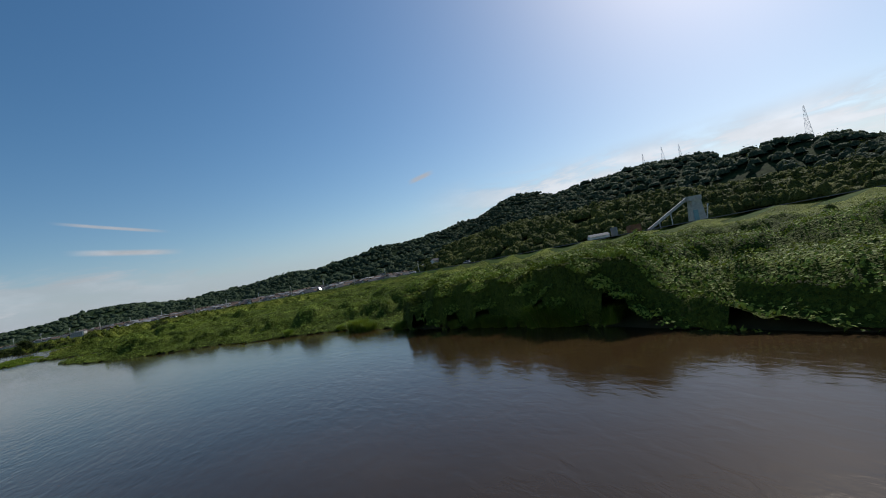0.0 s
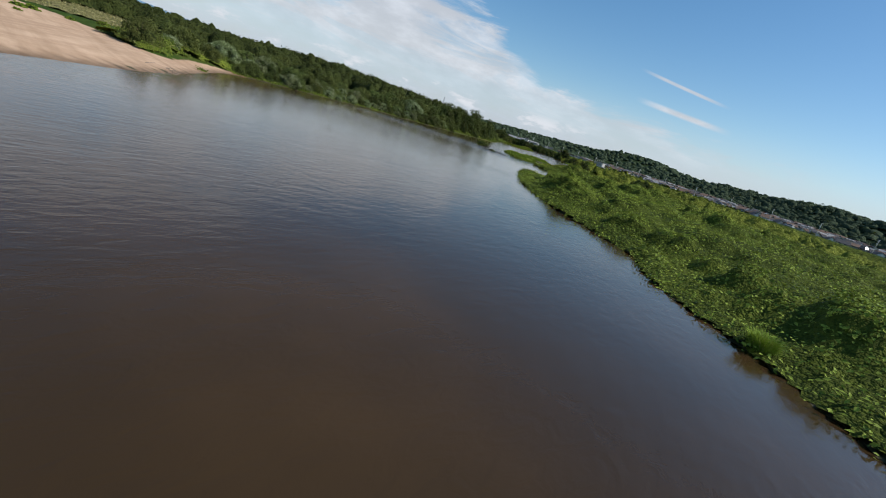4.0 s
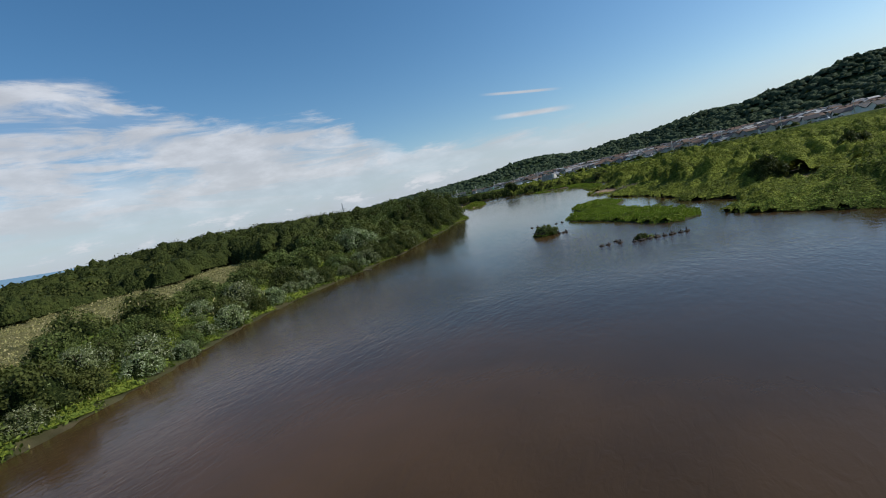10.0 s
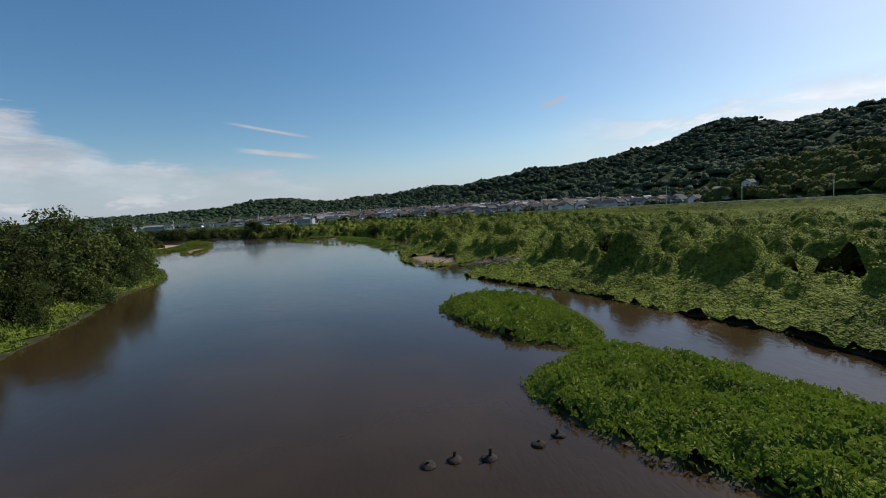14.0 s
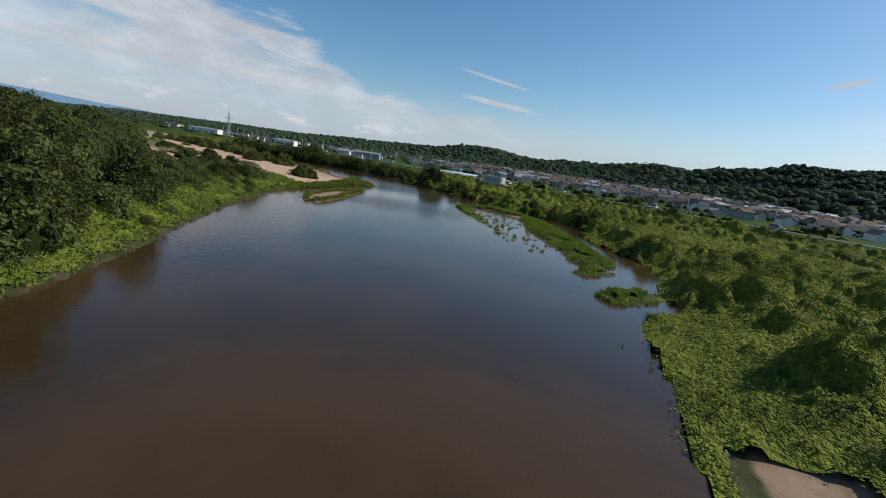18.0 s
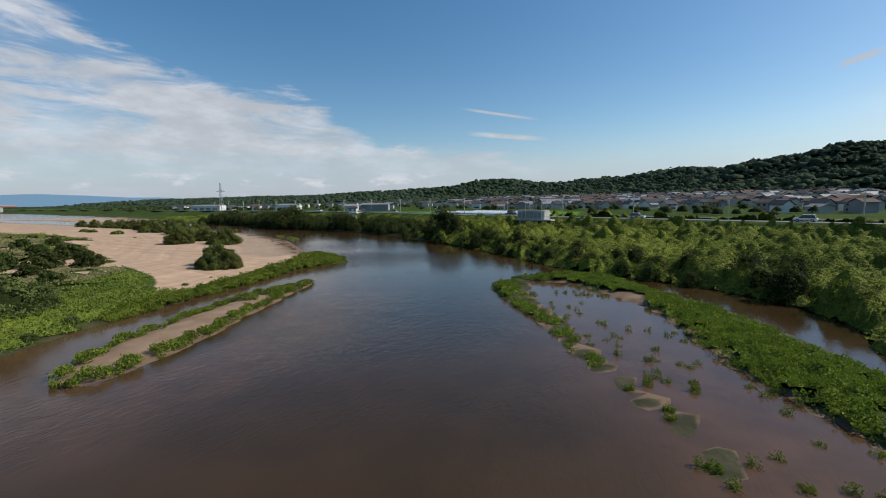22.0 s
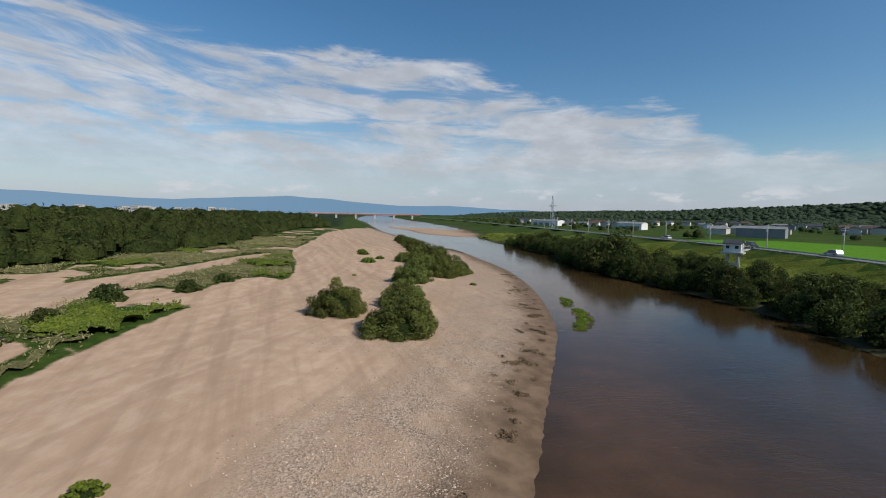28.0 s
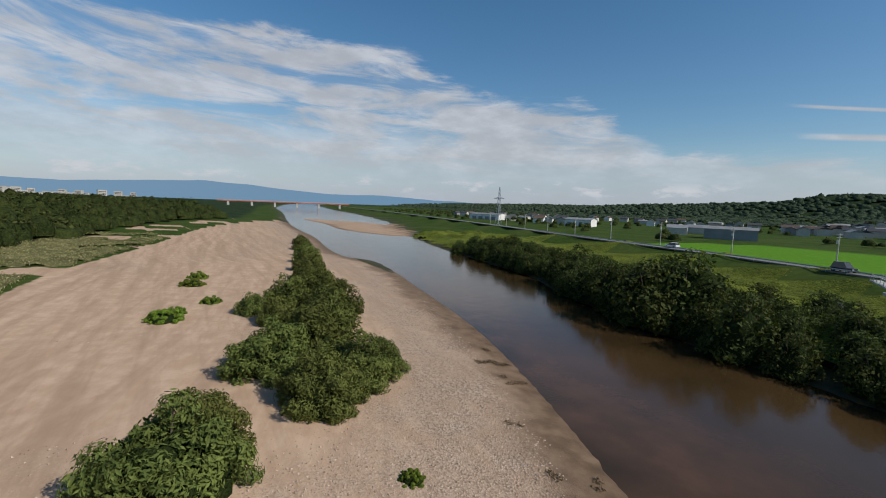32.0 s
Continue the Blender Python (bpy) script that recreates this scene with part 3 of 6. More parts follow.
def lay(x, y):
    """Ground height, what grows, and how bare it is, at arrays of places."""
    right, left = signed(x, y, RIGHT_LAND), signed(x, y, LEFT_LAND)
    isl = np.full(x.shape, -1e9)
    for p in ISLANDS.values():
        box = (x > p[:, 0].min() - 8) & (x < p[:, 0].max() + 8) & (y > p[:, 1].min() - 8) & (y < p[:, 1].max() + 8)
        isl[box] = np.maximum(isl[box], signed(x[box], y[box], p))
    sand = np.full(x.shape, -1e9)
    for p in SAND.values():
        box = (x > p[:, 0].min() - 12) & (x < p[:, 0].max() + 12) & (y > p[:, 1].min() - 12) & (y < p[:, 1].max() + 12)
        sand[box] = np.maximum(sand[box], signed(x[box], y[box], p))
    for k in ("sand", "bar"):
        p = ISLANDS[k]
        sand = np.maximum(sand, signed(x, y, p) + 1.0)
    jig = 0.7 * heave(x, y, 5.0, 1.0, 3)
    land = np.maximum(right, left)
    edge = np.maximum(land + 0.35 * heave(x, y, 3.0, 1.0, 3) * (sand < -1), isl)
    bed = np.maximum(-0.1 * step(-edge, 0, 1) - 1.3 * step(-edge, 0.5, 12), -1.4)
    beach = np.where(land < 1.6, 0.16 * np.clip(land, 0, 9), 0.256 + 0.05 * np.clip(land - 1.6, 0, 20)) + 0.12 * heave(x, y, 14, 3.0) * step(land, 1, 6)
    steep = np.where(right > left, 1.3 - 0.1 * step(60 - y, 0, 30), 1.3)
    reach = np.where((right > left) & (y < 34), 2.4, np.where((right > left) & (y < 95), 10.0, 7.0))
    bank = np.where(edge < 0.8, 0.3 * np.clip(edge, 0, 1), 0.24 + steep * step(land + jig, 0.8, reach))
    s = step(sand, -4, 1)
    plain_z = np.where(right > left, 0.6 * step(right, 10, 40), 1.0 * step(left, 25, 70))
    z = np.where(land > 0, beach * s + bank * (1 - s) + plain_z + 0.3 * heave(x, y, 22, 3.0) * step(land, 2, 12) * (1 - s), bed)
    z = np.where((land <= 0) & (isl > 0), 0.3 * step(isl, 0, 1.6), z)
    shallow = signed(x, y, SHALLOW)
    z = np.where((shallow > 0) & (z < 0), -0.05 + 0.07 * heave(x, y, 4.0, 8.0), z)
    lev, along = line_distance(x, y, LEVEE)
    beyond = inside(x, y, np.vstack([LEVEE, [(-4800, 1750), (-4800, 4800), (4800, 4800), (4800, -700)]]))
    top = 5.4 - 3.2 * step(lev, 3.4, 12.0)
    z = np.where(right > 12, np.maximum(z, np.where(lev < 14, top, 0)), z)
    z = np.where(beyond & (lev >= 10), 2.3 + 0.4 * heave(x, y, 120, 4.0), z)
    hill = np.where(beyond, hills(x, y) * step(lev, 15, 90), 0)
    z = z + np.maximum(hill, np.where(beyond, 13 * step(lev, 200, 800) * step(x, -1000, -500), 0))
    return dict(z=z, right=right, left=left, isl=isl, sand=sand, land=land, lev=lev, beyond=beyond, shallow=shallow, hill=hill)


def spread(lo, hi, core_lo, core_hi, d):
    """Even steps inside the core, growing ones outside."""
    mid = list(np.arange(core_lo, core_hi, d))
    a, s, v = [], d, core_hi
    while v < hi:
        a.append(v)
        s = min(s * 1.12, 50)
        v += s
    b, s, v = [], d, core_lo - d
    while v > lo:
        b.append(v)
        s = min(s * 1.12, 50)
        v -= s
    return np.array([lo] + b[::-1] + mid + a + [hi])


def grid_mesh(name, xs, ys, z, mat):
    X, Y = np.meshgrid(xs, ys)
    co = np.stack([X, Y, z], -1).reshape(-1, 3)
    nx, ny = len(xs), len(ys)
    i = (np.arange(ny - 1)[:, None] * nx + np.arange(nx - 1)).ravel()
    quads = np.stack([i, i + 1, i + nx + 1, i + nx], -1)
    return faces_mesh(name, co, quads, mat, True)


def faces_mesh(name, co, quads, mat, flat=False):
    me = bpy.data.meshes.new(name)
    k = quads.shape[1]
    me.vertices.add(len(co))
    me.vertices.foreach_set("co", np.ascontiguousarray(co, np.float32).ravel())
    me.loops.add(quads.size)
    me.loops.foreach_set("vertex_index", np.ascontiguousarray(quads, np.int32).ravel())
    me.polygons.add(len(quads))
    me.polygons.foreach_set("loop_start", np.arange(0, quads.size, k, dtype=np.int32))
    me.polygons.foreach_set("use_smooth", np.full(len(quads), flat))
    me.update(calc_edges=True)
    me.materials.append(mat)
    return me


# the ground: one sheet to the horizon
gx, gy = spread(-4700, 4700, -335, 25, 1.4), spread(-700, 4700, 5, 400, 1.4)
GX, GY = np.meshgrid(gx, gy)
L = lay(GX, GY)
ground_me = grid_mesh("ground", gx, gy, L["z"], M_GROUND)
bare = step(L["sand"], -1.5, 1.5)
bare = np.maximum(bare, 0.75 * step(heave(GX, GY, 11, 8.8), 0.12, 0.3) * (L["left"] > 0) * (L["sand"] > -22) * (GX < -178))
bare = np.maximum(bare, np.where((L["land"] < 0.1) & (L["isl"] < 0.05) & (L["sand"] > -3), 1, 0))
gravel = step(17 + 9 * heave(GX, GY, 16, 6.0) - L["land"], -2, 9) * step(L["land"], 1.5, 4) * (L["sand"] > 1) * np.where(GX < -185, 1, 0)
gravel = np.maximum(gravel, 0.6 * step(heave(GX, GY, 18, 6.6), 0.05, 0.4) * (L["sand"] > 3) * (GX < -185))
wet = step(1.7 + 0.8 * heave(GX, GY, 6, 2.2) - np.maximum(L["land"], L["isl"]), 0, 1.5)
wet = np.maximum(wet, 0.9 * step(6.0 + 2.6 * heave(GX, GY, 9, 5.2) + 1.6 * heave(GX, GY, 3, 7.7) - L["land"], 0, 3.5) * (GX < -183) * (L["land"] > 0))
bare = np.maximum(bare, step(L["shallow"], -3, -1) * (L["land"] < 0) * (L["isl"] < 0.2))
wet = np.maximum(wet, 0.9 * step(L["shallow"], -3, -1) * (L["land"] < 0))
wet = np.maximum(wet, 0.55 * (L["isl"] > 0) * (L["sand"] > 0) * (GX > -170))
wet = np.maximum(wet, 0.62 * (L["right"] > 0) * (L["sand"] > -2))
zone = ground_me.color_attributes.new("zone", "FLOAT_COLOR", "POINT")
zone.data.foreach_set("color", np.stack([bare, gravel, wet, np.ones_like(bare)], -1).astype(np.float32).ravel())
PADDIES = [[(-345, 492), (-268, 464), (-205, 440), (-150, 475), (-160, 560), (-250, 590), (-345, 560)], [(-130, 402), (-60, 372), (5, 332), (40, 380), (-70, 455)]]
field = np.zeros(GX.shape)
for p in PADDIES:
    field = np.maximum(field, step(signed(GX, GY, np.array(p, float)), -1, 1))
field -= step(L["hill"], 3.3, 5.7)
MARSH = (L["left"] > 0) & (L["sand"] > -24) & (GX < -178)
L["marsh"] = MARSH
# shade under the west woods, put into the ground colour as negative field
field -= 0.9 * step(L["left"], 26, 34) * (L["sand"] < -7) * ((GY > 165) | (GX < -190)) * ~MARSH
st = ground_me.attributes.new("strand", "FLOAT", "POINT")
st.data.foreach_set("value", np.clip(L["land"], -5, 60).astype(np.float32).ravel())
fa = ground_me.attributes.new("field", "FLOAT", "POINT")
fa.data.foreach_set("value", field.astype(np.float32).ravel())
ground = tagged(new("ground", ground_me), "river banks, sandbars, flood plain and far hills", "ground", kind="structure")

# the river
rx, ry = spread(-4700, 400, -340, 40, 3.0), spread(-700, 1700, 0, 400, 3.0)
RX, RY = np.meshgrid(rx, ry)
water_me = grid_mesh("water", rx, ry, np.zeros(RX.shape), M_WATER)
W = lay(RX, RY)
near_sand = step(W["sand"] + 15, 0, 11) * (W["sand"] < 0) * ((RX < -140) | (RY < 75))
for qx, qy, qr, qa in ((-84, 92, 12, 0.6), (-78, 133, 9, 0.45), (-140, 264, 14, 0.3), (-107, 250, 8, 0.5), (-190, 333, 12, 0.5)):
    near_sand = np.maximum(near_sand, qa * np.exp(-((RX - qx) ** 2 + (RY - qy) ** 2) / qr ** 2))
silt = np.clip(np.maximum(near_sand * 0.8, step(W["shallow"] + 4, 0, 6)), 0, 1)
sa_attr = water_me.attributes.new("silt", "FLOAT", "POINT")
sa_attr.data.foreach_set("value", silt.astype(np.float32).ravel())
riffle = np.zeros(RX.shape)
for qx, qy, qr, qa in ((-72, 126, 16, 1.0), (-90, 112, 22, 0.7), (-62, 74, 22, 0.45), (-20, 20, 26, 0.3), (-142, 276, 20, 0.6), (-168, 318, 18, 0.75), (-180, 338, 22, 0.5), (-96, 240, 8, 0.5)):
    riffle = np.maximum(riffle, qa * np.exp(-((RX - qx) ** 2 + (RY - qy) ** 2) / qr ** 2))
ri_attr = water_me.attributes.new("riffle", "FLOAT", "POINT")
ri_attr.data.foreach_set("value", riffle.astype(np.float32).ravel())
water = tagged(new("water", water_me), "brown silty river water with light ripples", "river", kind="structure")


# ---- plants ----
def leaf_quads(pos, normal, size, rng, aspect=1.0):
    """A bent quad of leaves at every place."""
    n = len(pos)
    t = rng.normal(size=(n, 3))
    t -= normal * (t * normal).sum(1)[:, None]
    t /= np.linalg.norm(t, axis=1)[:, None] + 1e-9
    b = np.cross(normal, t)
    s = size[:, None]
    c = np.stack([pos - t * s * aspect, pos - b * s * 0.6 + normal * s * 0.15, pos + t * s * aspect, pos + b * s * 0.6 + normal * s * 0.15], 1)
    return c.reshape(-1, 3), np.arange(4 * n).reshape(-1, 4)


def unit(v):
    return v / (np.linalg.norm(v, axis=-1, keepdims=True) + 1e-9)


def crown_mesh(name, seed, radius, height, lumps, leaves, size, mat, base=0.0, rugged=0.0):
    """A dome of many leaves on lumps of uneven size, with hollows between them."""
    rng = np.random.default_rng(seed)
    k = np.arange(lumps) + 0.5
    up = 1 - k / lumps * 0.98
    a = k * 2.399963 + rng.uniform(-0.4, 0.4, lumps)
    flat = np.sqrt(1 - up ** 2)
    q = rng.uniform(0.55, 0.92, lumps)
    cen = np.stack([np.cos(a) * flat * radius * q, np.sin(a) * flat * radius * q, base + up * (height - base) * rng.uniform(0.72 - 0.25 * rugged, 0.9 + 0.18 * rugged, lumps)], -1)
    rad = rng.uniform(0.20, 0.36, lumps) * min(radius, height * 0.8)
    pick = rng.choice(lumps, leaves, p=rad ** 2 / (rad ** 2).sum())
    d = unit(rng.normal(size=(leaves, 3)) + unit(cen[pick]) * 0.7)
    r = rad[pick] * rng.uniform(0.55, 1.12, leaves)
    pos = cen[pick] + d * r[:, None] * (1, 1, 0.9)
    pos[:, 2] = np.maximum(pos[:, 2], 0.05 + rng.uniform(0, 0.3, leaves))
    nor = unit(d + rng.normal(size=(leaves, 3)) * 0.38)
    co, q = leaf_quads(pos, nor, size * rng.uniform(0.6, 1.3, leaves), rng, 1.0 + 0.7 * rugged)
    return faces_mesh(name, co, q, mat), cen


def limb_mesh(name, seed, ends, foot_r, mat):
    """Tapered stems that fork from the foot out to the crown's lumps."""
    rng = np.random.default_rng(seed)
    co, fa = [], []
    for e in ends:
        p0, p3 = np.array([rng.normal() * 0.15, rng.normal() * 0.15, -0.3]), np.array(e)
        p1 = p0 + (0, 0, p3[2] * 0.5)
        prev = None
        for k in range(5):
            s = k / 4
            c = (1 - s) ** 2 * p0 + 2 * s * (1 - s) * p1 + s * s * p3
            r = foot_r * (1 - 0.85 * s)
            ring = [len(co) + i for i in range(5)]
            for i in range(5):
                a = i * 6.283 / 5
                co.append(c + np.array([math.cos(a) * r, math.sin(a) * r, 0]))
            if prev:
                for i in range(5):
                    fa.append((prev[i], prev[(i + 1) % 5], ring[(i + 1) % 5], ring[i]))
            prev = ring
    return faces_mesh(name, np.array(co), np.array(fa), mat, True)


def dome_mesh(name, places, mat, around=8, rings=4):
    """Lumpy domes at rows of x, y, z, radius, height."""
    p = np.asarray(places, float)
    k = len(p)
    t = np.linspace(0, 1, rings + 1)[:-1]
    a = np.arange(around) * 2 * math.pi / around
    u = np.stack(np.broadcast_arrays(np.cos(a)[None] * np.cos(t * 1.5708)[:, None], np.sin(a)[None] * np.cos(t * 1.5708)[:, None], np.sin(t * 1.5708)[:, None]), -1).reshape(-1, 3)
    u = np.vstack([u, [(0, 0, 1.0)]])
    co = p[:, None, :3] + u[None] * p[:, None, [3, 3, 4]]
    bump = 1 + 0.22 * np.sin(co[..., 0] * 1.9 + p[:, None, 1]) * np.sin(co[..., 1] * 2.1 + p[:, None, 0]) + 0.1 * np.sin(co[..., 0] * 4.1 + co[..., 2] * 5.0)
    co = p[:, None, :3] + u[None] * p[:, None, [3, 3, 4]] * bump[..., None]
    i = np.arange(around)
    q = [np.stack([r * around + i, r * around + (i + 1) % around, (r + 1) * around + (i + 1) % around, (r + 1) * around + i], -1) for r in range(rings - 1)]
    top = rings * around
    q.append(np.stack([(rings - 1) * around + i[::2], (rings - 1) * around + (i[::2] + 1) % around, (rings - 1) * around + (i[::2] + 2) % around, np.full(around // 2, top)], -1))
    q = np.vstack(q)
    f = (np.arange(k)[:, None, None] * (top + 1) + q[None]).reshape(-1, 4)
    return faces_mesh(name, co.reshape(-1, 3), f, mat, True)


def tree(name, label, category, seed, radius, height, lumps, leaves, size, mat, base=0.0, stems=5, group="", rugged=0.0):
    ob = tagged(new(name), label, category, group)
    me, cen = crown_mesh("crown", seed, radius, height, lumps, leaves, size, mat, base, rugged)
    new("crown", me).parent = ob
    # dark core dome that stands for the shaded inside of the crown
    new("shade_core", dome_mesh("shade_core", [(0, 0, base, radius * 0.66, (height - base) * 0.68)], M_SHADE, 14, 7)).parent = ob
    new("trunk", limb_mesh("trunk", seed, cen[:stems], 0.05 + 0.025 * height, M_BARK)).parent = ob
    return ob


def heights(x, y):
    """Ground height by the sheet's own vertices."""
    i = np.clip(np.searchsorted(gx, x) - 1, 0, len(gx) - 2)
    j = np.clip(np.searchsorted(gy, y) - 1, 0, len(gy) - 2)
    fx, fy = (x - gx[i]) / (gx[i + 1] - gx[i]), (y - gy[j]) / (gy[j + 1] - gy[j])
    z = L["z"]
    return (z[j, i] * (1 - fx) + z[j, i + 1] * fx) * (1 - fy) + (z[j + 1, i] * (1 - fx) + z[j + 1, i + 1] * fx) * fy


def sample(key, x, y):
    i = np.clip(np.searchsorted(gx, x), 0, len(gx) - 1)
    j = np.clip(np.searchsorted(gy, y), 0, len(gy) - 1)
    return L[key][j, i]


def plant(proto, places, rng, lo=0.8, hi=1.2, sink=0.1):
    """Copies of a tree at the places; the first is the tree itself."""
    for n, (x, y, s) in enumerate(places):
        z = float(heights(np.array([x]), np.array([y]))[0]) - sink
        m = pose(x, y, z, 0, 0, rng.uniform(0, 360))
        k = s * rng.uniform(lo, hi)
        if n == 0:
            ob = proto
            ob.matrix_basis = m
        else:
            ob = copy_thing(proto, m)
        ob.scale = (k * rng.uniform(0.9, 1.1), k * rng.uniform(0.9, 1.1), k)


RNG = np.random.default_rng(7)


def scatter(n, x0, x1, y0, y1, keep, rng, gap=0.0):
    x, y = rng.uniform(x0, x1, n), rng.uniform(y0, y1, n)
    m = keep(x, y)
    x, y = x[m], y[m]
    if gap:
        out = []
        for p in zip(x, y):
            if all((p[0] - q[0]) ** 2 + (p[1] - q[1]) ** 2 > gap * gap for q in out):
                out.append(p)
        x, y = np.array([p[0] for p in out]), np.array([p[1] for p in out])
    return x, y


def domes(x, y, cell, seed, lo=0.4, hi=1.0, slim=0.5, curve=0.5):
    """Rounded hummocks of uneven size standing side by side, 0 to about 1 high."""
    best = np.zeros(x.shape)
    cx, cy = np.floor(x / cell), np.floor(y / cell)
    for i in (-1, 0, 1):
        for j in (-1, 0, 1):
            a, b = cx + i, cy + j

            def rnd(k):
                h = np.sin(a * 127.1 + b * 311.7 + k * 74.7 + seed) * 43758.5453
                return h - np.floor(h)

            px, py = (a + rnd(1)) * cell, (b + rnd(2)) * cell
            r = cell * (slim + (0.9 - slim) * 0.55 * rnd(3))
            h = lo + (hi - lo) * rnd(4)
            d = ((x - px) ** 2 + (y - py) ** 2) / r ** 2
            best = np.maximum(best, h * np.clip(1 - d, 0, 1) ** curve)
    return best


def cover(name, label, category, n, box, keep, tall, size, mat, seed, under=0.0, upright=0.0, deep=0.35, near=None, rise=0.9, mass=None):
    """Growth as one mass of leaves over a hummocky top, with undergrowth below, shade-dark by default."""
    rng = np.random.default_rng(seed)
    cx, cy = np.meshgrid(np.arange(box[0], box[1], 0.5), np.arange(box[2], box[3], 0.5))
    cx, cy = cx.ravel(), cy.ravel()
    m = keep(cx, cy)
    w = None if near is None else near(cx[m], cy[m])
    pick = rng.integers(0, m.sum(), n) if w is None else rng.choice(m.sum(), n, p=w / w.sum())
    x, y = cx[m][pick] + rng.uniform(-0.3, 0.3, n), cy[m][pick] + rng.uniform(-0.3, 0.3, n)
    top = lambda a, b: heights(a, b) + tall(a, b)
    z, e = top(x, y), 0.25
    nor = unit(np.stack([(top(x - e, y) - top(x + e, y)) / (2 * e), (top(x, y - e) - top(x, y + e)) / (2 * e), np.ones(len(x))], -1))
    pos = np.stack([x, y, z], -1) + nor * (rng.uniform(-deep, 0.10, len(x)))[:, None]
    pos[:, 2] = np.maximum(pos[:, 2], heights(x, y) + 0.02)
    if upright:
        nor = unit(rng.normal(size=(len(x), 3)) * (1, 1, 0.3))
    else:
        nor = unit(nor + rng.normal(size=(len(x), 3)) * 0.32)
    co, q = leaf_quads(pos, nor, size * rng.uniform(0.55, 1.45, len(x)), rng, 1.0 + upright)
    ob = tagged(new(name, faces_mesh(name, co, q, mat)), label, category, kind="stuff")
    if under:
        xs, ys = np.arange(box[0], box[1], under), np.arange(box[2], box[3], under)
        X, Y = np.meshgrid(xs, ys)
        M = keep(X.ravel(), Y.ravel()).reshape(X.shape)
        ok = M[:-1, :-1] & M[1:, :-1] & M[:-1, 1:] & M[1:, 1:]
        t = tall(X.ravel(), Y.ravel()).reshape(X.shape)
        Z = heights(X.ravel(), Y.ravel()).reshape(X.shape) + np.maximum(t * rise - 0.12, 0.01)
        nx = len(xs)
        j, i = np.nonzero(ok)
        k = j * nx + i
        used, inv = np.unique(np.stack([k, k + 1, k + nx + 1, k + nx], -1), return_inverse=True)
        part_ob = new("undergrowth", faces_mesh("undergrowth", np.stack([X.ravel()[used], Y.ravel()[used], Z.ravel()[used]], -1), inv.reshape(-1, 4), mass or M_UNDER_SHADE, True))
        part_ob.parent = ob
    return ob


# ---- the great sandbar: willow shrubs ----
SHRUBS = [(-182.4, 293.6, 0.6), (-180.9, 295.6, 0.66), (-184.2, 296.6, 0.78), (-187.2, 299.2, 0.64), (-216.0, 323.2, 1.0), (-217.9, 324.8, 0.75), (-226.2, 317.9, 0.95), (-227.4, 326.8, 0.78), (-230.0, 328.0, 0.76),
          (-248.0, 334.8, 0.95), (-251.0, 336.0, 0.8), (-254.5, 343.5, 0.85), (-257.5, 346.8, 0.85), (-259.5, 350.0, 0.65), (-262.0, 341.5, 0.9), (-265.0, 345.5, 0.9), (-269.0, 347.5, 0.85), (-273.5, 349.5, 0.9),
          (-279.0, 351.5, 0.9), (-283.5, 347.0, 0.8), (-276.0, 344.5, 0.6), (-281.5, 342.5, 0.5), (-289.0, 352.0, 0.9), (-297.0, 353.5, 0.85), (-304.0, 355.0, 0.85), (-314.0, 357.0, 0.8), (-326.0, 359.5, 0.8), (-341.0, 363.0, 0.75), (-358.0, 365.5, 0.75), (-376.0, 369.0, 0.7)]
LOW_SHRUBS = [(-281.0, 333.5, 0.5), (-284.0, 334.5, 0.4), (-302.0, 336.5, 0.5), (-289.0, 338.5, 0.4), (-194, 302.2, 0.22), (-244.6, 345.6, 0.2), (-309.0, 337.5, 0.4), (-258.0, 325.8, 0.12), (-174.0, 283.2, 0.13), (-171.8, 285.4, 0.14), (-171.4, 290.2, 0.16), (-172.9, 287.0, 0.1), (-175.9, 288.5, 0.08),
              (-75.0, 38.8, 0.16), (-82.5, 39.5, 0.2), (-85.2, 41.0, 0.22), (-88.4, 45.4, 0.25), (-91.6, 49.8, 0.3)]
protos = [tree("willow_shrub", "round green willow shrub on pale sand", "shrub", 11 + i, 4.0, 4.0, 54, 12000, 0.105, M_WILLOW, group="willows on the sandbar", rugged=1.0) for i in range(3)]
protos.append(tree("willow_shrub", "round green willow shrub far along the sandbar", "shrub", 15, 4.0, 4.5, 60, 4500, 0.16, M_WILLOW, group="willows on the sandbar", rugged=1.0))
far_along = [q for q in SHRUBS if q[0] < -262]
close_by = [q for q in SHRUBS if q[0] >= -262]
for i, p in enumerate(protos[:3]):
    plant(p, close_by[i::3], RNG, 0.96, 1.06)
plant(protos[3], far_along, RNG, 0.96, 1.06)
low = tree("sand_scrub", "low tuft of pale green scrub on bare sand", "shrub", 17, 4.4, 2.4, 44, 6000, 0.12, M_REED, group="scrub on the sandbar", rugged=1.0)
plant(low, LOW_SHRUBS, RNG)


# ---- the west bank: bushes, weeds, woods behind ----
def left_bank(x, y):
    l, s = sample("left", x, y), sample("sand", x, y)
    return (l > 0.35) & (l < np.where(y < 135, 13, np.where(y < 150, 20, 26))) & (s < -2) & (y < 268) & ((l < 9) | (heave(x, y, 20, 31.0) > -0.28))


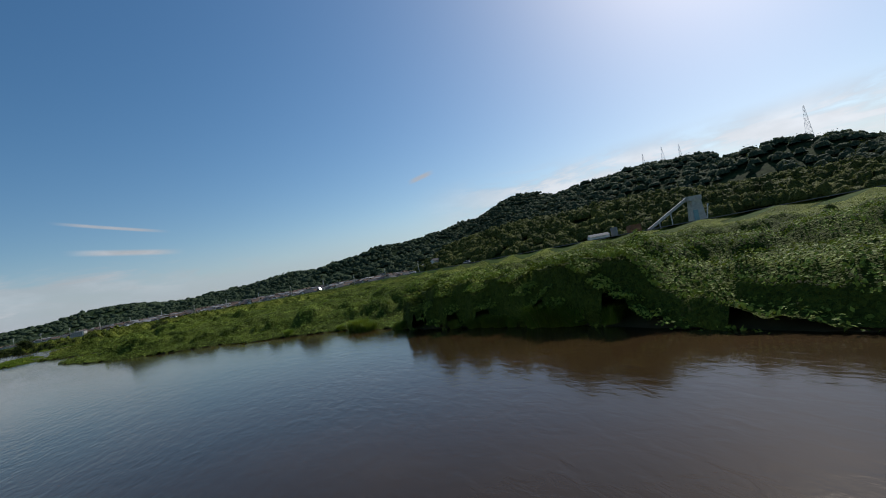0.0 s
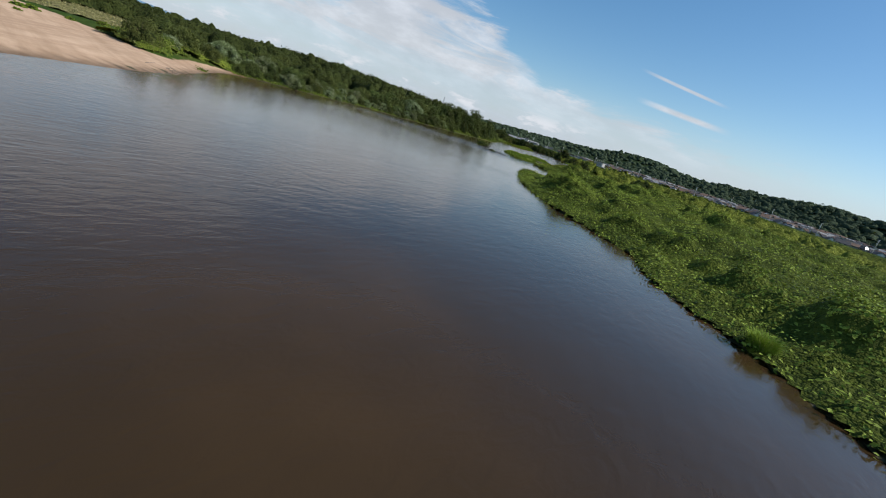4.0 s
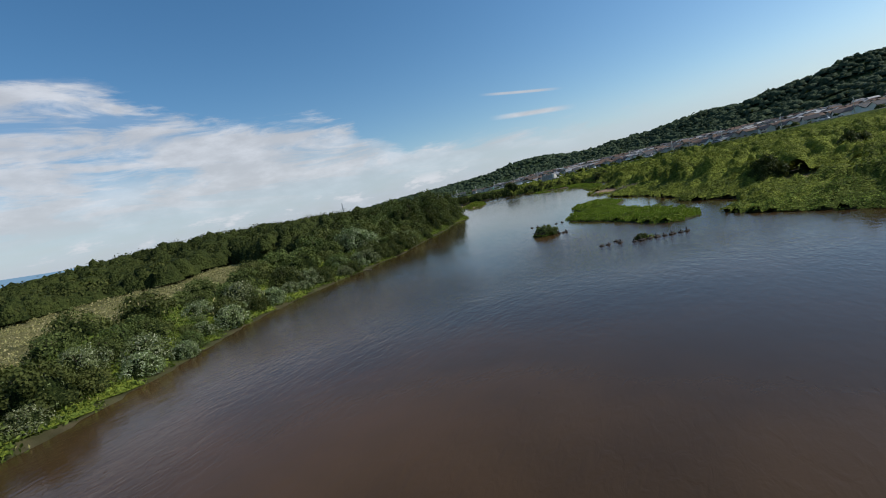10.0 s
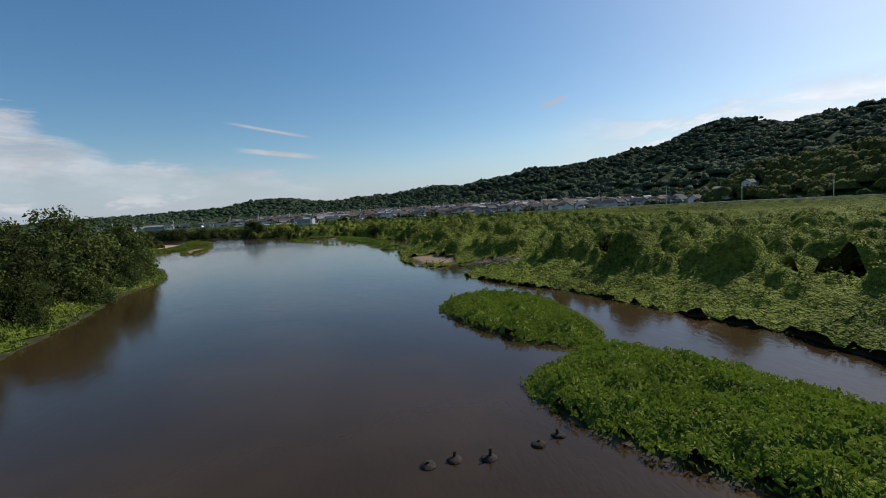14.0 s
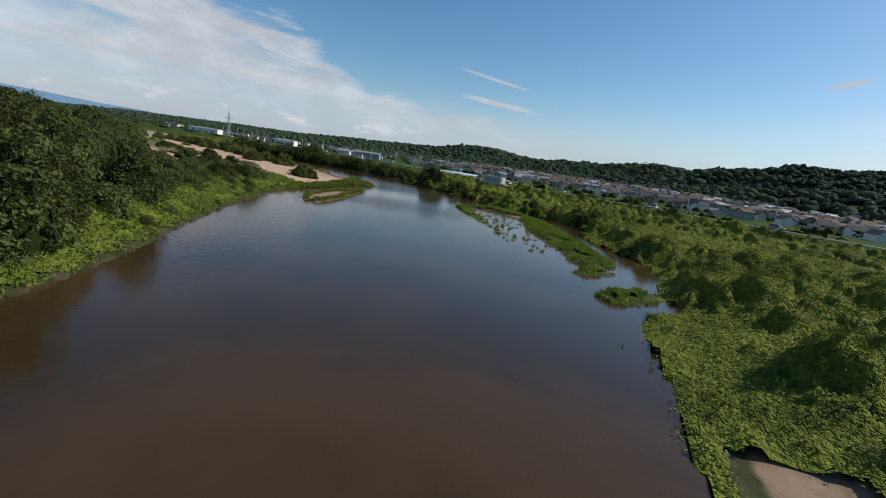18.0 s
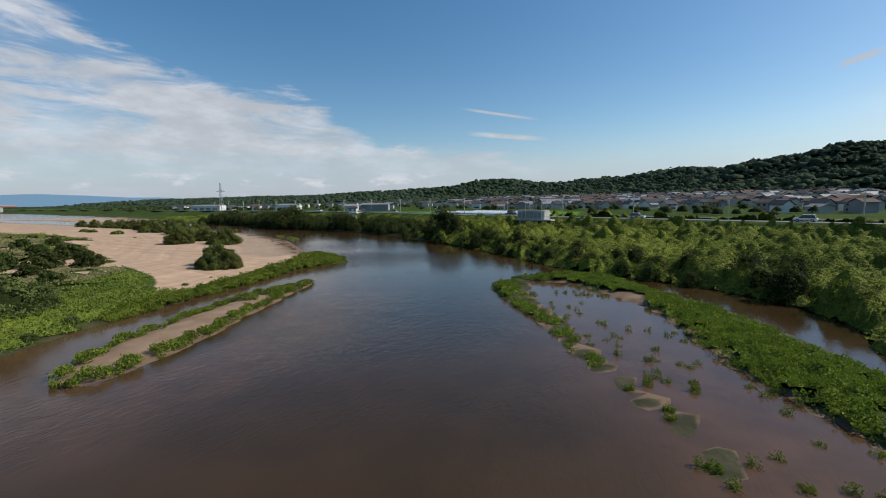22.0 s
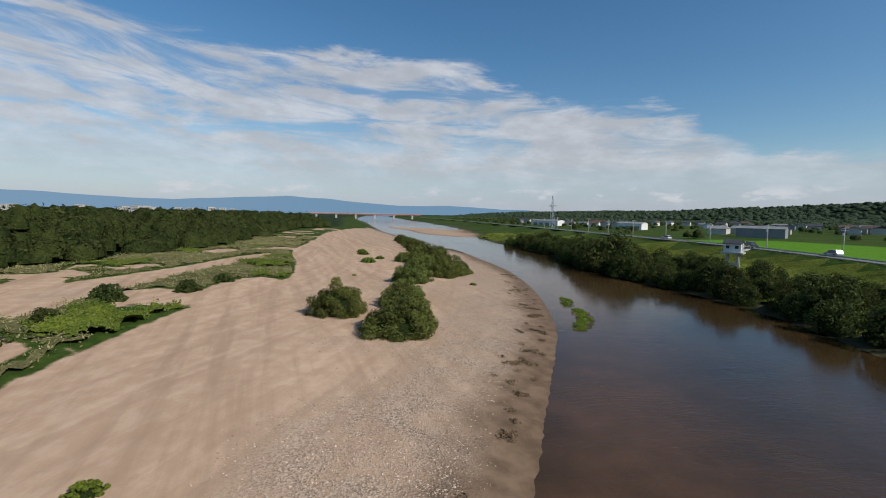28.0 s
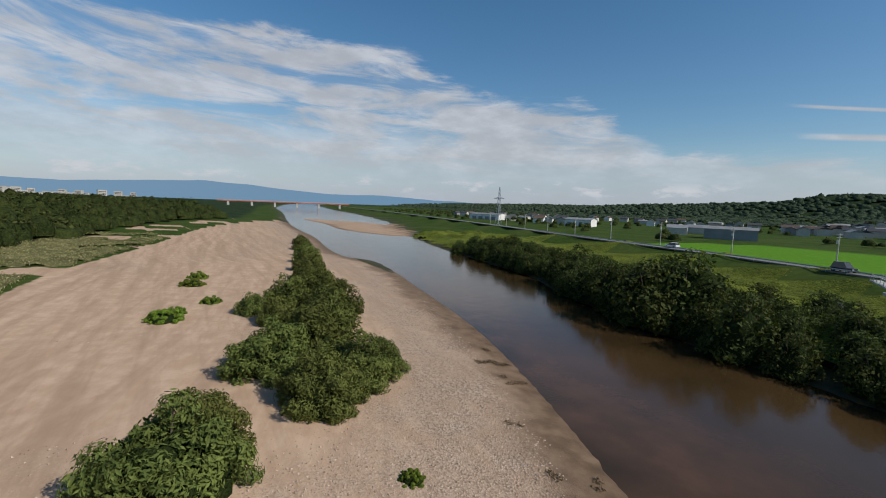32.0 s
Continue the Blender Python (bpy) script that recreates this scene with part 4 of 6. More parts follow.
x, y = scatter(9000, -190, -60, 50, 268, left_bank, RNG, 3.5)
kinds = [tree("bank_bush", "grey-green willow bush on the grassy bank", "bush", 31 + i, 3.0, 3.2, 44, 2400, 0.14, M_BUSH, group="bushes on the west bank") for i in range(4)]
kinds += [tree("silver_willow", "pale silver-green willow bush leaning over the water", "bush", 37 + i, 3.2, 3.0, 44, 5000, 0.095, M_SILVER, group="silver willows on the west bank") for i in range(2)]
big = step(y, 130, 190) * step(222 - y, 0, 12)
size = (0.5 + (0.42 + 0.5 * step(y, 122, 152)) * step(sample("left", x, y), 1, 8) + 0.2 * big) * RNG.uniform(0.62, 1.25, len(x)) * np.where(y > 224, 0.62, 1.0)
thin_out = (sample("left", x, y) > 5) | (RNG.uniform(size=len(x)) < 0.85)
x, y, size = x[thin_out], y[thin_out], size[thin_out]
which = np.where((sample("left", x, y) < 8) & (y < 150) & (RNG.uniform(size=len(x)) < 0.7), 4 + np.arange(len(x)) % 2, np.arange(len(x)) % 4)
for i, k in enumerate(kinds):
    plant(k, list(zip(x[which == i], y[which == i], size[which == i])), RNG)

x, y = scatter(6000, -125, -84, 64, 160, lambda x, y: (sample("left", x, y) > 0.2) & (sample("left", x, y) < 4.6) & (sample("sand", x, y) < -2) & (heave(x, y, 12, 7.7) > -0.22), RNG, 2.3)
size = RNG.uniform(0.4, 0.85, len(x))
for i in range(3):
    k = tree("shore_willow", "dark green willow bush hanging over the water", "bush", 45 + i, 3.0, 3.3, 40, 2600, 0.13, (M_BUSH, M_WOOD, M_SILVER)[i], group="willows along the west shore")
    plant(k, list(zip(x[i::3], y[i::3], size[i::3])), RNG)


def point_trees(x, y):
    l = sample("left", x, y)
    return (l > 1.0) & (l < 24) & (y > 148) & (y < 224)


x, y = scatter(900, -170, -105, 148, 224, point_trees, RNG, 5.0)
kinds = [tree("bank_tree", "tall dark willow tree crowding the bank", "tree", 41 + i, 3.6, 8.0, 48, 2400, 0.19, M_WOOD, group="trees on the wooded point") for i in range(3)]
size = 0.60 + 0.40 * step(y, 152, 182) + RNG.uniform(-0.12, 0.15, len(x)) - 0.26 * step(5 - sample("left", x, y), 0, 3)
for i, k in enumerate(kinds):
    plant(k, list(zip(x[i::3], y[i::3], size[i::3])), RNG)

def left_top(x, y):
    l = sample("left", x, y)
    return 0.25 + (1.1 * domes(x, y, 3.4, 3.0, 0.0, 1.0, 0.4, 0.4) * step(heave(x, y, 18, 2.0), -0.1, 0.25) + 0.5 * domes(x, y, 1.4, 5.0, 0.1, 1.0)) * step(l, 0.0, 2.2)


cover("bank_grass", "long green grass and weeds on the west bank", "grass", 110000, (-330, -70, 20, 365),
      lambda x, y: (sample("left", x, y) > -0.8) & (heights(x, y) > 0.0) & ((x > -183) | (y < 316)) & ((sample("left", x, y) < np.where(y < 150, 13, 48)) | sample("marsh", x, y)) & (sample("sand", x, y) < 0.3) & ((heave(x, y, 11, 8.8) < 0.15) & (heave(x, y, 13, 5.5) < -0.16) | ~sample("marsh", x, y)),
      left_top, 0.10, M_GRASS, 21, 0.6, upright=0.4, deep=0.35, near=lambda x, y: 1 / (6 + np.clip(sample("left", x, y), 0, np.where(sample("marsh", x, y) & (x > -330), 10, 999))), rise=0.8, mass=M_MEADOW)


def dry_land(x, y):
    l = sample("left", x, y)
    marsh = sample("marsh", x, y) & (heave(x, y, 11, 8.8) < 0.2) & (heave(x, y, 13, 5.5) > -0.24) & (x > -400)
    return (sample("sand", x, y) < 0) & (marsh | ((l > 11.5) & (l < 58) & (y > 40) & (y < 165)))


cover("dry_meadow", "straw-coloured dry grass and scrub behind the bank", "dry grass", 60000, (-400, -100, 40, 345), dry_land,
      lambda x, y: 0.15 + 0.55 * domes(x, y, 1.9, 9.0, 0.0, 1.0, 0.4) + 0.8 * domes(x, y, 4.4, 2.0, 0.0, 1.0, 0.25) * step(heave(x, y, 15, 1.9), 0.05, 0.3), 0.10, M_DRY, 29, 0.8, upright=0.5, deep=0.25, rise=0.8, mass=M_STRAW)


def lobes(x, y, z, r, h, rng, n):
    """Several lesser domes that make up each crown."""
    k = len(x)
    a = rng.uniform(0, 6.28, (k, 1)) + np.arange(n) * 6.28 / n
    o = r[:, None] * rng.uniform(0.25, 0.55, (k, n)) * (n > 1)
    rr = r[:, None] * (rng.uniform(0.6, 0.85, (k, n)) if n > 1 else rng.uniform(0.75, 1.05, (k, n)))
    top = h[:, None] * rng.uniform(0.62, 0.98, (k, n))
    up = np.minimum(top * 0.88, rr * 1.5) if n > 1 else np.minimum(rr * 1.1, top * 0.8)
    return np.stack([x[:, None] + np.cos(a) * o, y[:, None] + np.sin(a) * o, z[:, None] + top - up, rr, up], -1).reshape(-1, 5)


def woodland(name, label, places, radius, tall, seed, per, size, mat, squash=0.5, mass=None, rings=4):
    rng = np.random.default_rng(seed)
    x, y = places
    z = heights(x, y)
    k = len(x)
    r = radius * rng.uniform(0.65, 1.35, k)
    h = (tall if np.isscalar(tall) else tall(x, y)) * rng.uniform(0.72, 1.12, k)
    d = unit(rng.normal(size=(k, per, 3)) + (0, 0, 0.45))
    lump = 1 + 0.16 * np.sin(5 * d[..., 0] + 3 * d[..., 1] + rng.uniform(0, 6, (k, 1))) * np.sin(4 * d[..., 2] + 5 * d[..., 1])
    v = np.minimum(h * squash, r * 1.05)
    pos = np.stack([x, y, z + h - v], -1)[:, None] + d * lump[..., None] * np.stack([r, r, v], -1)[:, None] * rng.uniform(0.78, 0.97, (k, per, 1))
    nor = unit(d + rng.normal(size=d.shape) * 0.4).reshape(-1, 3)
    co, q = leaf_quads(pos.reshape(-1, 3), nor, np.repeat(r, per) * size * rng.uniform(0.7, 1.3, k * per), rng)
    ob = tagged(new(name, faces_mesh(name, co, q, mat)), label, "woods", kind="stuff")
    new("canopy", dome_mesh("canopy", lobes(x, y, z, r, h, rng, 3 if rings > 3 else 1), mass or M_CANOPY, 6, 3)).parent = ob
    return ob


def back_woods(x, y):
    l = sample("left", x, y)
    dry = ~sample("marsh", x, y)
    start = 24 - 10 * step(y, 150, 175) * step(-x, 160, 140) + 8 * step(-x, 172, 205) + 29 * step(158 - y, 0, 22)
    return dry & (l > start) & (l < start + 110) & (sample("sand", x, y) < -5) & ((y > 150) | (heave(x, y, 16, 3.0) > -0.15))


def wood_height(x, y):
    """Low trees upstream, tall woods behind the great sandbar."""
    rim = np.where(x < -190, step(-sample("sand", x, y), 23, 42), step(sample("left", x, y), 14, 34))
    return (5.0 + 3.4 * step(y, 130, 180) + 2.6 * step(-x, 190, 235)) * (0.5 + 0.5 * rim)


wx, wy = scatter(10000, -560, -105, 10, 425, back_woods, RNG, 0)
near = np.hypot(wx + 215, wy - 290) < 150
near = (near | (wx > -200)) & (sample("left", wx, wy) < 110)
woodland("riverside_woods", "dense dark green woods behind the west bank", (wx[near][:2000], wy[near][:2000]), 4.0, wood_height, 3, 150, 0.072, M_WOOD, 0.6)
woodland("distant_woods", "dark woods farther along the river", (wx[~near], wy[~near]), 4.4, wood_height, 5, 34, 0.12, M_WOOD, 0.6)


# ---- the east bank: creeper, thicket, grass ----
def right_bank(x, y):
    r = sample("right", x, y)
    return (r > 0.8) & (r < np.where(x < -185, 22, 8)) & (y > 300) & (y < 430) & (sample("lev", x, y) > 9)


x, y = scatter(7000, -345, -100, 300, 430, right_bank, RNG, 3.3)
kinds = [tree("thicket_tree", "dense dark broadleaf bush overhanging the river", "bush", 51 + i, 2.7, 4.2, 34, 1300, 0.155, M_WOOD, group="thicket on the east bank") for i in range(3)]
size = np.where(x < -195, 1.14 - 0.3 * step(sample("right", x, y), 8, 18) + 0.55 * step(-x, 243, 254) * step(x, -300, -270) * step(14 - sample("right", x, y), 0, 5), 0.72) * RNG.uniform(0.68, 1.22, len(x)) + np.where(np.hypot(x + 170, y - 359) < 5, 0.95, 0)
for i, k in enumerate(kinds):
    plant(k, list(zip(x[i::3], y[i::3], size[i::3])), RNG)


def right_top(x, y):
    """Top of the growth on the east bank: round bushes and creeper mounds, grass between them."""
    r = sample("right", x, y)
    rough = step(heave(x, y, 34, 9.0), -0.34, -0.05) * (1 - 0.75 * step(r + 18 * heave(x, y, 22, 3.3), 58, 78))
    mat = np.where(y > 197, 5.6, 6.5)
    flat = np.where((y > 112) & (y < 236), 0.10 + 0.90 * step(r, mat, mat + 2.2), step(r, 0.6, 2.4))
    rough = np.maximum(rough, 0.85 * (y > 197) * np.exp(-((r - np.where(y < 236, 10, 4)) / 5.0) ** 2))
    shore = np.where(y < 36, (0.3 + 0.3 * step(r, 4, 14)) * step(r, -0.2, 1.4), np.where(y < 95, step(r, 3.5, 9.0), flat))
    bush = (1 - 0.2 * step(r, 18, 30)) * np.maximum(3.4 * domes(x, y, 5.2, 2.0, 0.1, 1.0, 0.22, 0.5), 2.3 * domes(x, y, 3.0, 1.0, 0.05, 1.0, 0.22, 0.5))
    tuft = 0.85 * domes(x, y, 1.5, 4.0, 0.1, 1.0, 0.3) + 0.3 * domes(x, y, 0.8, 6.0, 0.1, 1.0, 0.3)
    top = (0.2 + bush * (0.12 + 0.88 * rough) * shore + tuft * (0.6 + 0.4 * shore)) * (0.05 + 0.95 * step(r, -0.9, 0.9))
    room = np.maximum(3.7 + 0.5 * heave(x, y, 9, 6.3) - heights(x, y), 0.3)
    edge = np.where(y < 36, 0.4 * step(r, -0.4, 0.8) + 0.6 * step(r, 0.2, 2.2), step(r, 2.6, 6.5))
    mound = np.maximum(1.15 * domes(x, y, 6.4, 2.0, 0.1, 1.0, 0.24, 0.6), 0.85 * domes(x, y, 3.4, 1.0, 0.0, 1.0, 0.26, 0.6))
    mound = np.maximum(mound, np.where(y < 36, 0.8, 0.0) * np.exp(-((r - 2.4) / 1.8) ** 2))
    low = (0.2 + room * mound * edge * (0.35 + 0.65 * step(heave(x, y, 18, 2.7), -0.25, 0.1)) + 0.4 * tuft) * (0.05 + 0.95 * step(r, -0.9, 0.9))
    far = step(y, 105, 140)
    return low * (1 - far) + top * far


def by_shore(x, y):
    return (0.12 + right_top(x, y)) / (6 + np.maximum(sample("right", x, y), 0))



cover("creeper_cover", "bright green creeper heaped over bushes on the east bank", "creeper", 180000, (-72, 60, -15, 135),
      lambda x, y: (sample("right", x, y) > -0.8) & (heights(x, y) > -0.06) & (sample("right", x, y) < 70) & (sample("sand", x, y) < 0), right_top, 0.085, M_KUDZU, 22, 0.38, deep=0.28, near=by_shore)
cover("bramble_cover", "mounded bramble and long grass on the east bank", "bramble", 190000, (-175, 20, 130, 400),
      lambda x, y: (sample("right", x, y) > -0.8) & (heights(x, y) > -0.06) & (sample("right", x, y) < 82) & (sample("sand", x, y) < 0) & (sample("lev", x, y) > 5), right_top, 0.105, M_KUDZU, 23, 0.45, deep=0.28, near=by_shore, mass=M_LEAFMAT)
cover("flood_meadow", "rough green meadow up to the levee", "meadow", 60000, (-420, 330, -40, 470),
      lambda x, y: (sample("right", x, y) > np.where((x > -175) & (x < 60), np.where(y < 133, 64, 76), 3)) & (sample("lev", x, y) > 3.6) & (~sample("beyond", x, y) | (sample("lev", x, y) < 14)),
      lambda x, y: 0.25 + (0.7 + 1.0 * step(y, 105, 150)) * domes(x, y, 4.2, 7.0, 0.0, 1.0, 0.3) * (0.25 + 0.75 * step(heave(x, y, 26, 4.4), -0.25, 0.1)) * step(sample("lev", x, y), 9, 16), 0.16, M_KUDZU, 24, 1.1, mass=M_LEAFMAT)


def on_island(x, y):
    return (sample("isl", x, y) > -0.5) & (heights(x, y) > 0.0) & (sample("sand", x, y) < 0) & ((sample("isl", x, y) > 1.6) | (domes(x, y, 1.7, 12.0, 0.3, 1.0, 0.4) > 0.3) | (y < 236)) & ((y < 246) | (y > 274) | (domes(x, y, 4.4, 15.0, 0.4, 1.0, 0.36) > 0.2))


cover("island_reeds", "green reeds and sedge on the low islands", "reeds", 85000, (-236, -60, 120, 362), on_island,
      lambda x, y: 0.12 + (0.15 + 0.5 * domes(x, y, 1.5, 6.0, 0.2, 1.0, 0.35)) * step(sample("isl", x, y), 0.1, 1.6), 0.075, M_REED, 25, 0.4, upright=0.4, deep=0.2, mass=M_MEADOW)
band = smooth([(-164.8, 270), (-166.8, 281), (-168.2, 291), (-170.5, 300), (-170, 305), (-169.6, 311), (-173, 315.4), (-178, 316.6), (-177.4, 311), (-175, 303), (-173.2, 297), (-170.8, 289), (-169.2, 280), (-166.6, 270)])
cover("spit_reeds", "bright green reeds along the sandbar's edge", "reeds", 42000, (-184, -163, 268, 319), lambda x, y: inside(x, y, band),
      lambda x, y: 0.3 + 0.75 * domes(x, y, 1.4, 8.0, 0.3, 1.0, 0.4), 0.07, M_REED, 26, 0.35, upright=0.5, deep=0.35, mass=M_MEADOW)
cover("strand_litter", "brown stalks and flood litter along the sandbar's edge", "litter", 5000, (-262, -186, 318, 366),
      lambda x, y: (sample("left", x, y) > 0.2) & (sample("left", x, y) < 4.2) & (0.3 * heave(x, y, 5, 3.9) + 1.2 * heave(x, y, 0.8, 2.2) > 0.30 + 0.06 * sample("left", x, y)), lambda x, y: 0.03 + 0.07 * domes(x, y, 0.7, 3.0, 0.0, 1.0), 0.05, M_LITTER, 30, upright=0.9, deep=0.1)
islet = ISLANDS["sand"]
cover("islet_weeds", "rows of green weeds along the sandy islet", "weeds", 22000, (-164, -148, 258, 294),
      lambda x, y: inside(x, y, islet) & ((signed(x, y, islet) < 1.1) | (heave(x, y, 4, 1.1) > 0.35) | (y > 283)) & (domes(x, y, 1.6, 4.0) > 0.3),
      lambda x, y: 0.1 + 0.6 * domes(x, y, 1.6, 4.0), 0.065, M_REED, 27, upright=0.5)


def sprig_place(x, y):
    return ((signed(x, y, SHALLOW) > 0.0) & (heave(x, y, 6, 4.1) > -0.25) | inside(x, y, SPRIG_BED)) & (domes(x, y, 0.85, 5.5, 0.3, 1.0, 0.24) > 0.76)


cover("shoal_sprigs", "scattered dark green sprigs standing in shallow water", "water plants", 22000, (-136, -90, 218, 306), sprig_place,
      lambda x, y: 0.06 + 1.2 * np.clip(domes(x, y, 0.85, 5.5, 0.3, 1.0, 0.24) - 0.68, 0, 1), 0.034, M_REED, 28, upright=0.6)

scrub = tree("meadow_bush", "dark green bush standing in the rough meadow", "bush", 61, 2.6, 2.6, 26, 1500, 0.2, M_WOOD, group="bushes in the meadow")
plant(scrub, [(-204, 281, 1.0), (-208, 277, 1.1), (-212, 288, 1.0), (-200, 285, 0.8), (-237, 291, 0.8), (-190, 268, 1.0), (-186, 274, 0.7), (-219, 287, 0.7), (-243, 299, 0.7), (-196, 276, 0.9), (-226, 289, 0.8), (-178, 262, 0.9), (-172, 256, 0.9), (-251, 303, 0.6)], RNG)

# ---- hills ----
hx, hy = scatter(60000, -1300, 1250, -600, 2300, lambda x, y: (sample("hill", x, y) > np.where((x > -420) & (x < 200) & (y > 430) & (y < 1100), 15, 6)), RNG)
close = (hx < 420) & (hy < 620)
hx, hy = hx[~close][:12000], hy[~close][:12000]
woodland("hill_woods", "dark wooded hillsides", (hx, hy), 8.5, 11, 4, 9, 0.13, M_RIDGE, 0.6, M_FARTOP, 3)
hx, hy = scatter(12000, 90, 420, -350, 620, lambda x, y: sample("hill", x, y) > 3.7, RNG)
woodland("foothill_woods", "sunlit wooded foothills behind the levee", (hx[:2800], hy[:2800]), 5.2, 8.0, 6, 26, 0.09, M_FOREST, 0.6, M_OLIVE, 4)
hx, hy = scatter(30000, -3600, 300, 1500, 3300, lambda x, y: sample("hill", x, y) > 7.7, RNG)
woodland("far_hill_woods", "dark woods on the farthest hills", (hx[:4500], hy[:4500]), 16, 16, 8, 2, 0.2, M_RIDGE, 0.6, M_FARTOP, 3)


# ---- buildings, vehicles and other made things ----
def part(name, bm, mat, parent=None, label=""):
    me = bpy.data.meshes.new(name)
    bmesh.ops.recalc_face_normals(bm, faces=bm.faces)
    bm.to_mesh(me)
    bm.free()
    me.materials.append(mat)
    ob = new(name, me)
    if parent:
        ob.parent = parent
    return tagged(ob, label)


def block(x0, x1, y0, y1, z0, z1, bevel=0.0, bm=None):
    bm = bm or bmesh.new()
    v = bmesh.ops.create_cube(bm, size=1, matrix=Matrix.Translation(((x0 + x1) / 2, (y0 + y1) / 2, (z0 + z1) / 2)) @ Matrix.Diagonal((x1 - x0, y1 - y0, z1 - z0, 1)))["verts"]
    if bevel:
        es = list({e for a in v for e in a.link_edges})
        bmesh.ops.bevel(bm, geom=es, offset=bevel, segments=2, affect="EDGES")
    return bm


def rod(a, b, r0, r1=None, sides=8, bm=None):
    """A straight bar from a to b."""
    bm = bm or bmesh.new()
    a, b = Vector(a), Vector(b)
    m = Matrix.Translation((a + b) / 2) @ (b - a).to_track_quat("Z", "Y").to_matrix().to_4x4()
    bmesh.ops.create_cone(bm, cap_ends=True, segments=sides, radius1=r0, radius2=r0 if r1 is None else r1, depth=(b - a).length, matrix=m)
    return bm


def shape(co, faces, bm=None):
    bm = bm or bmesh.new()
    v = [bm.verts.new(c) for c in co]
    for f in faces:
        bm.faces.new([v[i] for i in f])
    return bm


def gable(w, d, h, rise, over=0.0, thick=0.12):
    """Two roof slopes over a w by d plan, ridge along x."""
    a, b = w / 2 + over, d / 2 + over
    drop = rise * over / (d / 2)
    co = [(-a, -b, h - drop), (a, -b, h - drop), (a, 0, h + rise), (-a, 0, h + rise), (-a, b, h - drop), (a, b, h - drop)]
    co += [(x, y, z + thick) for x, y, z in co]
    f = [(0, 1, 2, 3), (3, 2, 5, 4), (7, 6, 9, 8), (8, 9, 10, 11), (0, 6, 7, 1), (1, 7, 8, 2), (2, 8, 11, 5), (5, 11, 10, 4), (4, 10, 9, 3), (3, 9, 6, 0)]
    return shape(co, f)


def gable_wall(w, d, h, rise):
    a, b = w / 2, d / 2
    co = [(-a, -b, 0), (a, -b, 0), (a, b, 0), (-a, b, 0), (-a, -b, h), (a, -b, h), (a, b, h), (-a, b, h), (-a, 0, h + rise), (a, 0, h + rise)]
    return shape(co, [(0, 1, 5, 4), (1, 2, 6, 9, 5), (2, 3, 7, 6), (3, 0, 4, 8, 7), (4, 5, 9, 8), (8, 9, 6, 7)])


M_WHITE = plain("white_render", (0.66, 0.65, 0.62), 0.7, vary=0.12, grain=2)
M_CREAM = plain("cream_render", (0.46, 0.43, 0.38), 0.75, vary=0.15, grain=2)
M_GREYW = plain("grey_cladding", (0.22, 0.225, 0.23), 0.6, vary=0.15, grain=2)
M_TILE = plain("dark_roof_tile", (0.060, 0.063, 0.070), 0.85, grain=5)
M_TILE_B = plain("brown_roof_tile", (0.110, 0.075, 0.058), 0.85, grain=5)
M_METAL = plain("pale_metal_roof", (0.20, 0.205, 0.21), 0.85, 0.0, grain=3)
M_TEAL = plain("teal_sheet", (0.18, 0.32, 0.34), 0.5, grain=3)
M_PANE = plain("dark_glass", (0.03, 0.04, 0.05), 0.08, vary=0.1)
M_CONC = plain("concrete", (0.40, 0.39, 0.36), 0.85, grain=4)
M_PALE = plain("pale_concrete", (0.40, 0.39, 0.37), 0.8, grain=4)
M_STEEL = plain("galvanised_steel", (0.42, 0.44, 0.46), 0.45, 0.7, grain=10)
M_ROAD = plain("asphalt", (0.16, 0.16, 0.155), 0.9, grain=6, vary=0.2)
M_FILM = plain("greenhouse_film", (0.68, 0.70, 0.72), 0.35, grain=2, vary=0.12)
M_RUST = plain("rusty_steel", (0.20, 0.10, 0.06), 0.8, grain=5, vary=0.4)
M_DRIFT = plain("bleached_driftwood", (0.22, 0.18, 0.145), 0.9, grain=7, vary=0.35)
M_PILE = plain("wet_dark_wood", (0.035, 0.03, 0.024), 0.85, grain=6, vary=0.4)
M_RUBBER = plain("tyre_rubber", (0.02, 0.02, 0.02), 0.85)
M_GREENP = plain("green_machine_paint", (0.08, 0.32, 0.26), 0.4)
M_RED = plain("red_girder_paint", (0.36, 0.12, 0.10), 0.6)


def house(wall_mat, roof_mat, label, w, d, h, rise):
    ob = tagged(new("house"), label, "house", "houses of the village")
    part("wall", gable_wall(w, d, h, rise), wall_mat, ob)
    part("roof", gable(w, d, h, rise, 0.6, 0.2), roof_mat, ob)
    for i in range(2):
        for z in ((0.9, 2.0), (3.4, 4.5)) if h > 4 else ((0.9, 2.0),):
            x = -w * 0.22 + i * w * 0.44
            win = part("window", block(x - 0.9, x + 0.9, -d / 2 - 0.06, -d / 2 + 0.04, *z), M_PANE, ob)
            part("frame", block(x - 1.0, x + 1.0, -d / 2 - 0.04, -d / 2 + 0.02, z[0] - 0.1, z[0]), M_STEEL, win)
    part("door", block(-0.5, 0.5, -d / 2 - 0.05, -d / 2 + 0.03, 0.1, 2.1), M_TILE_B, ob)
    return ob


houses = [house(M_WHITE, M_TILE, "white two-storey house with a dark tiled roof", 8, 6.5, 4.4, 2.2), house(M_CREAM, M_TILE, "cream house with a grey tiled roof", 9, 7, 4.6, 2.2),
          house(M_GREYW, M_TILE_B, "grey-clad house with a brown roof", 8, 7, 5.4, 1.6), house(M_CREAM, M_METAL, "low shed with a pale metal roof", 9, 7, 3.2, 1.3)]


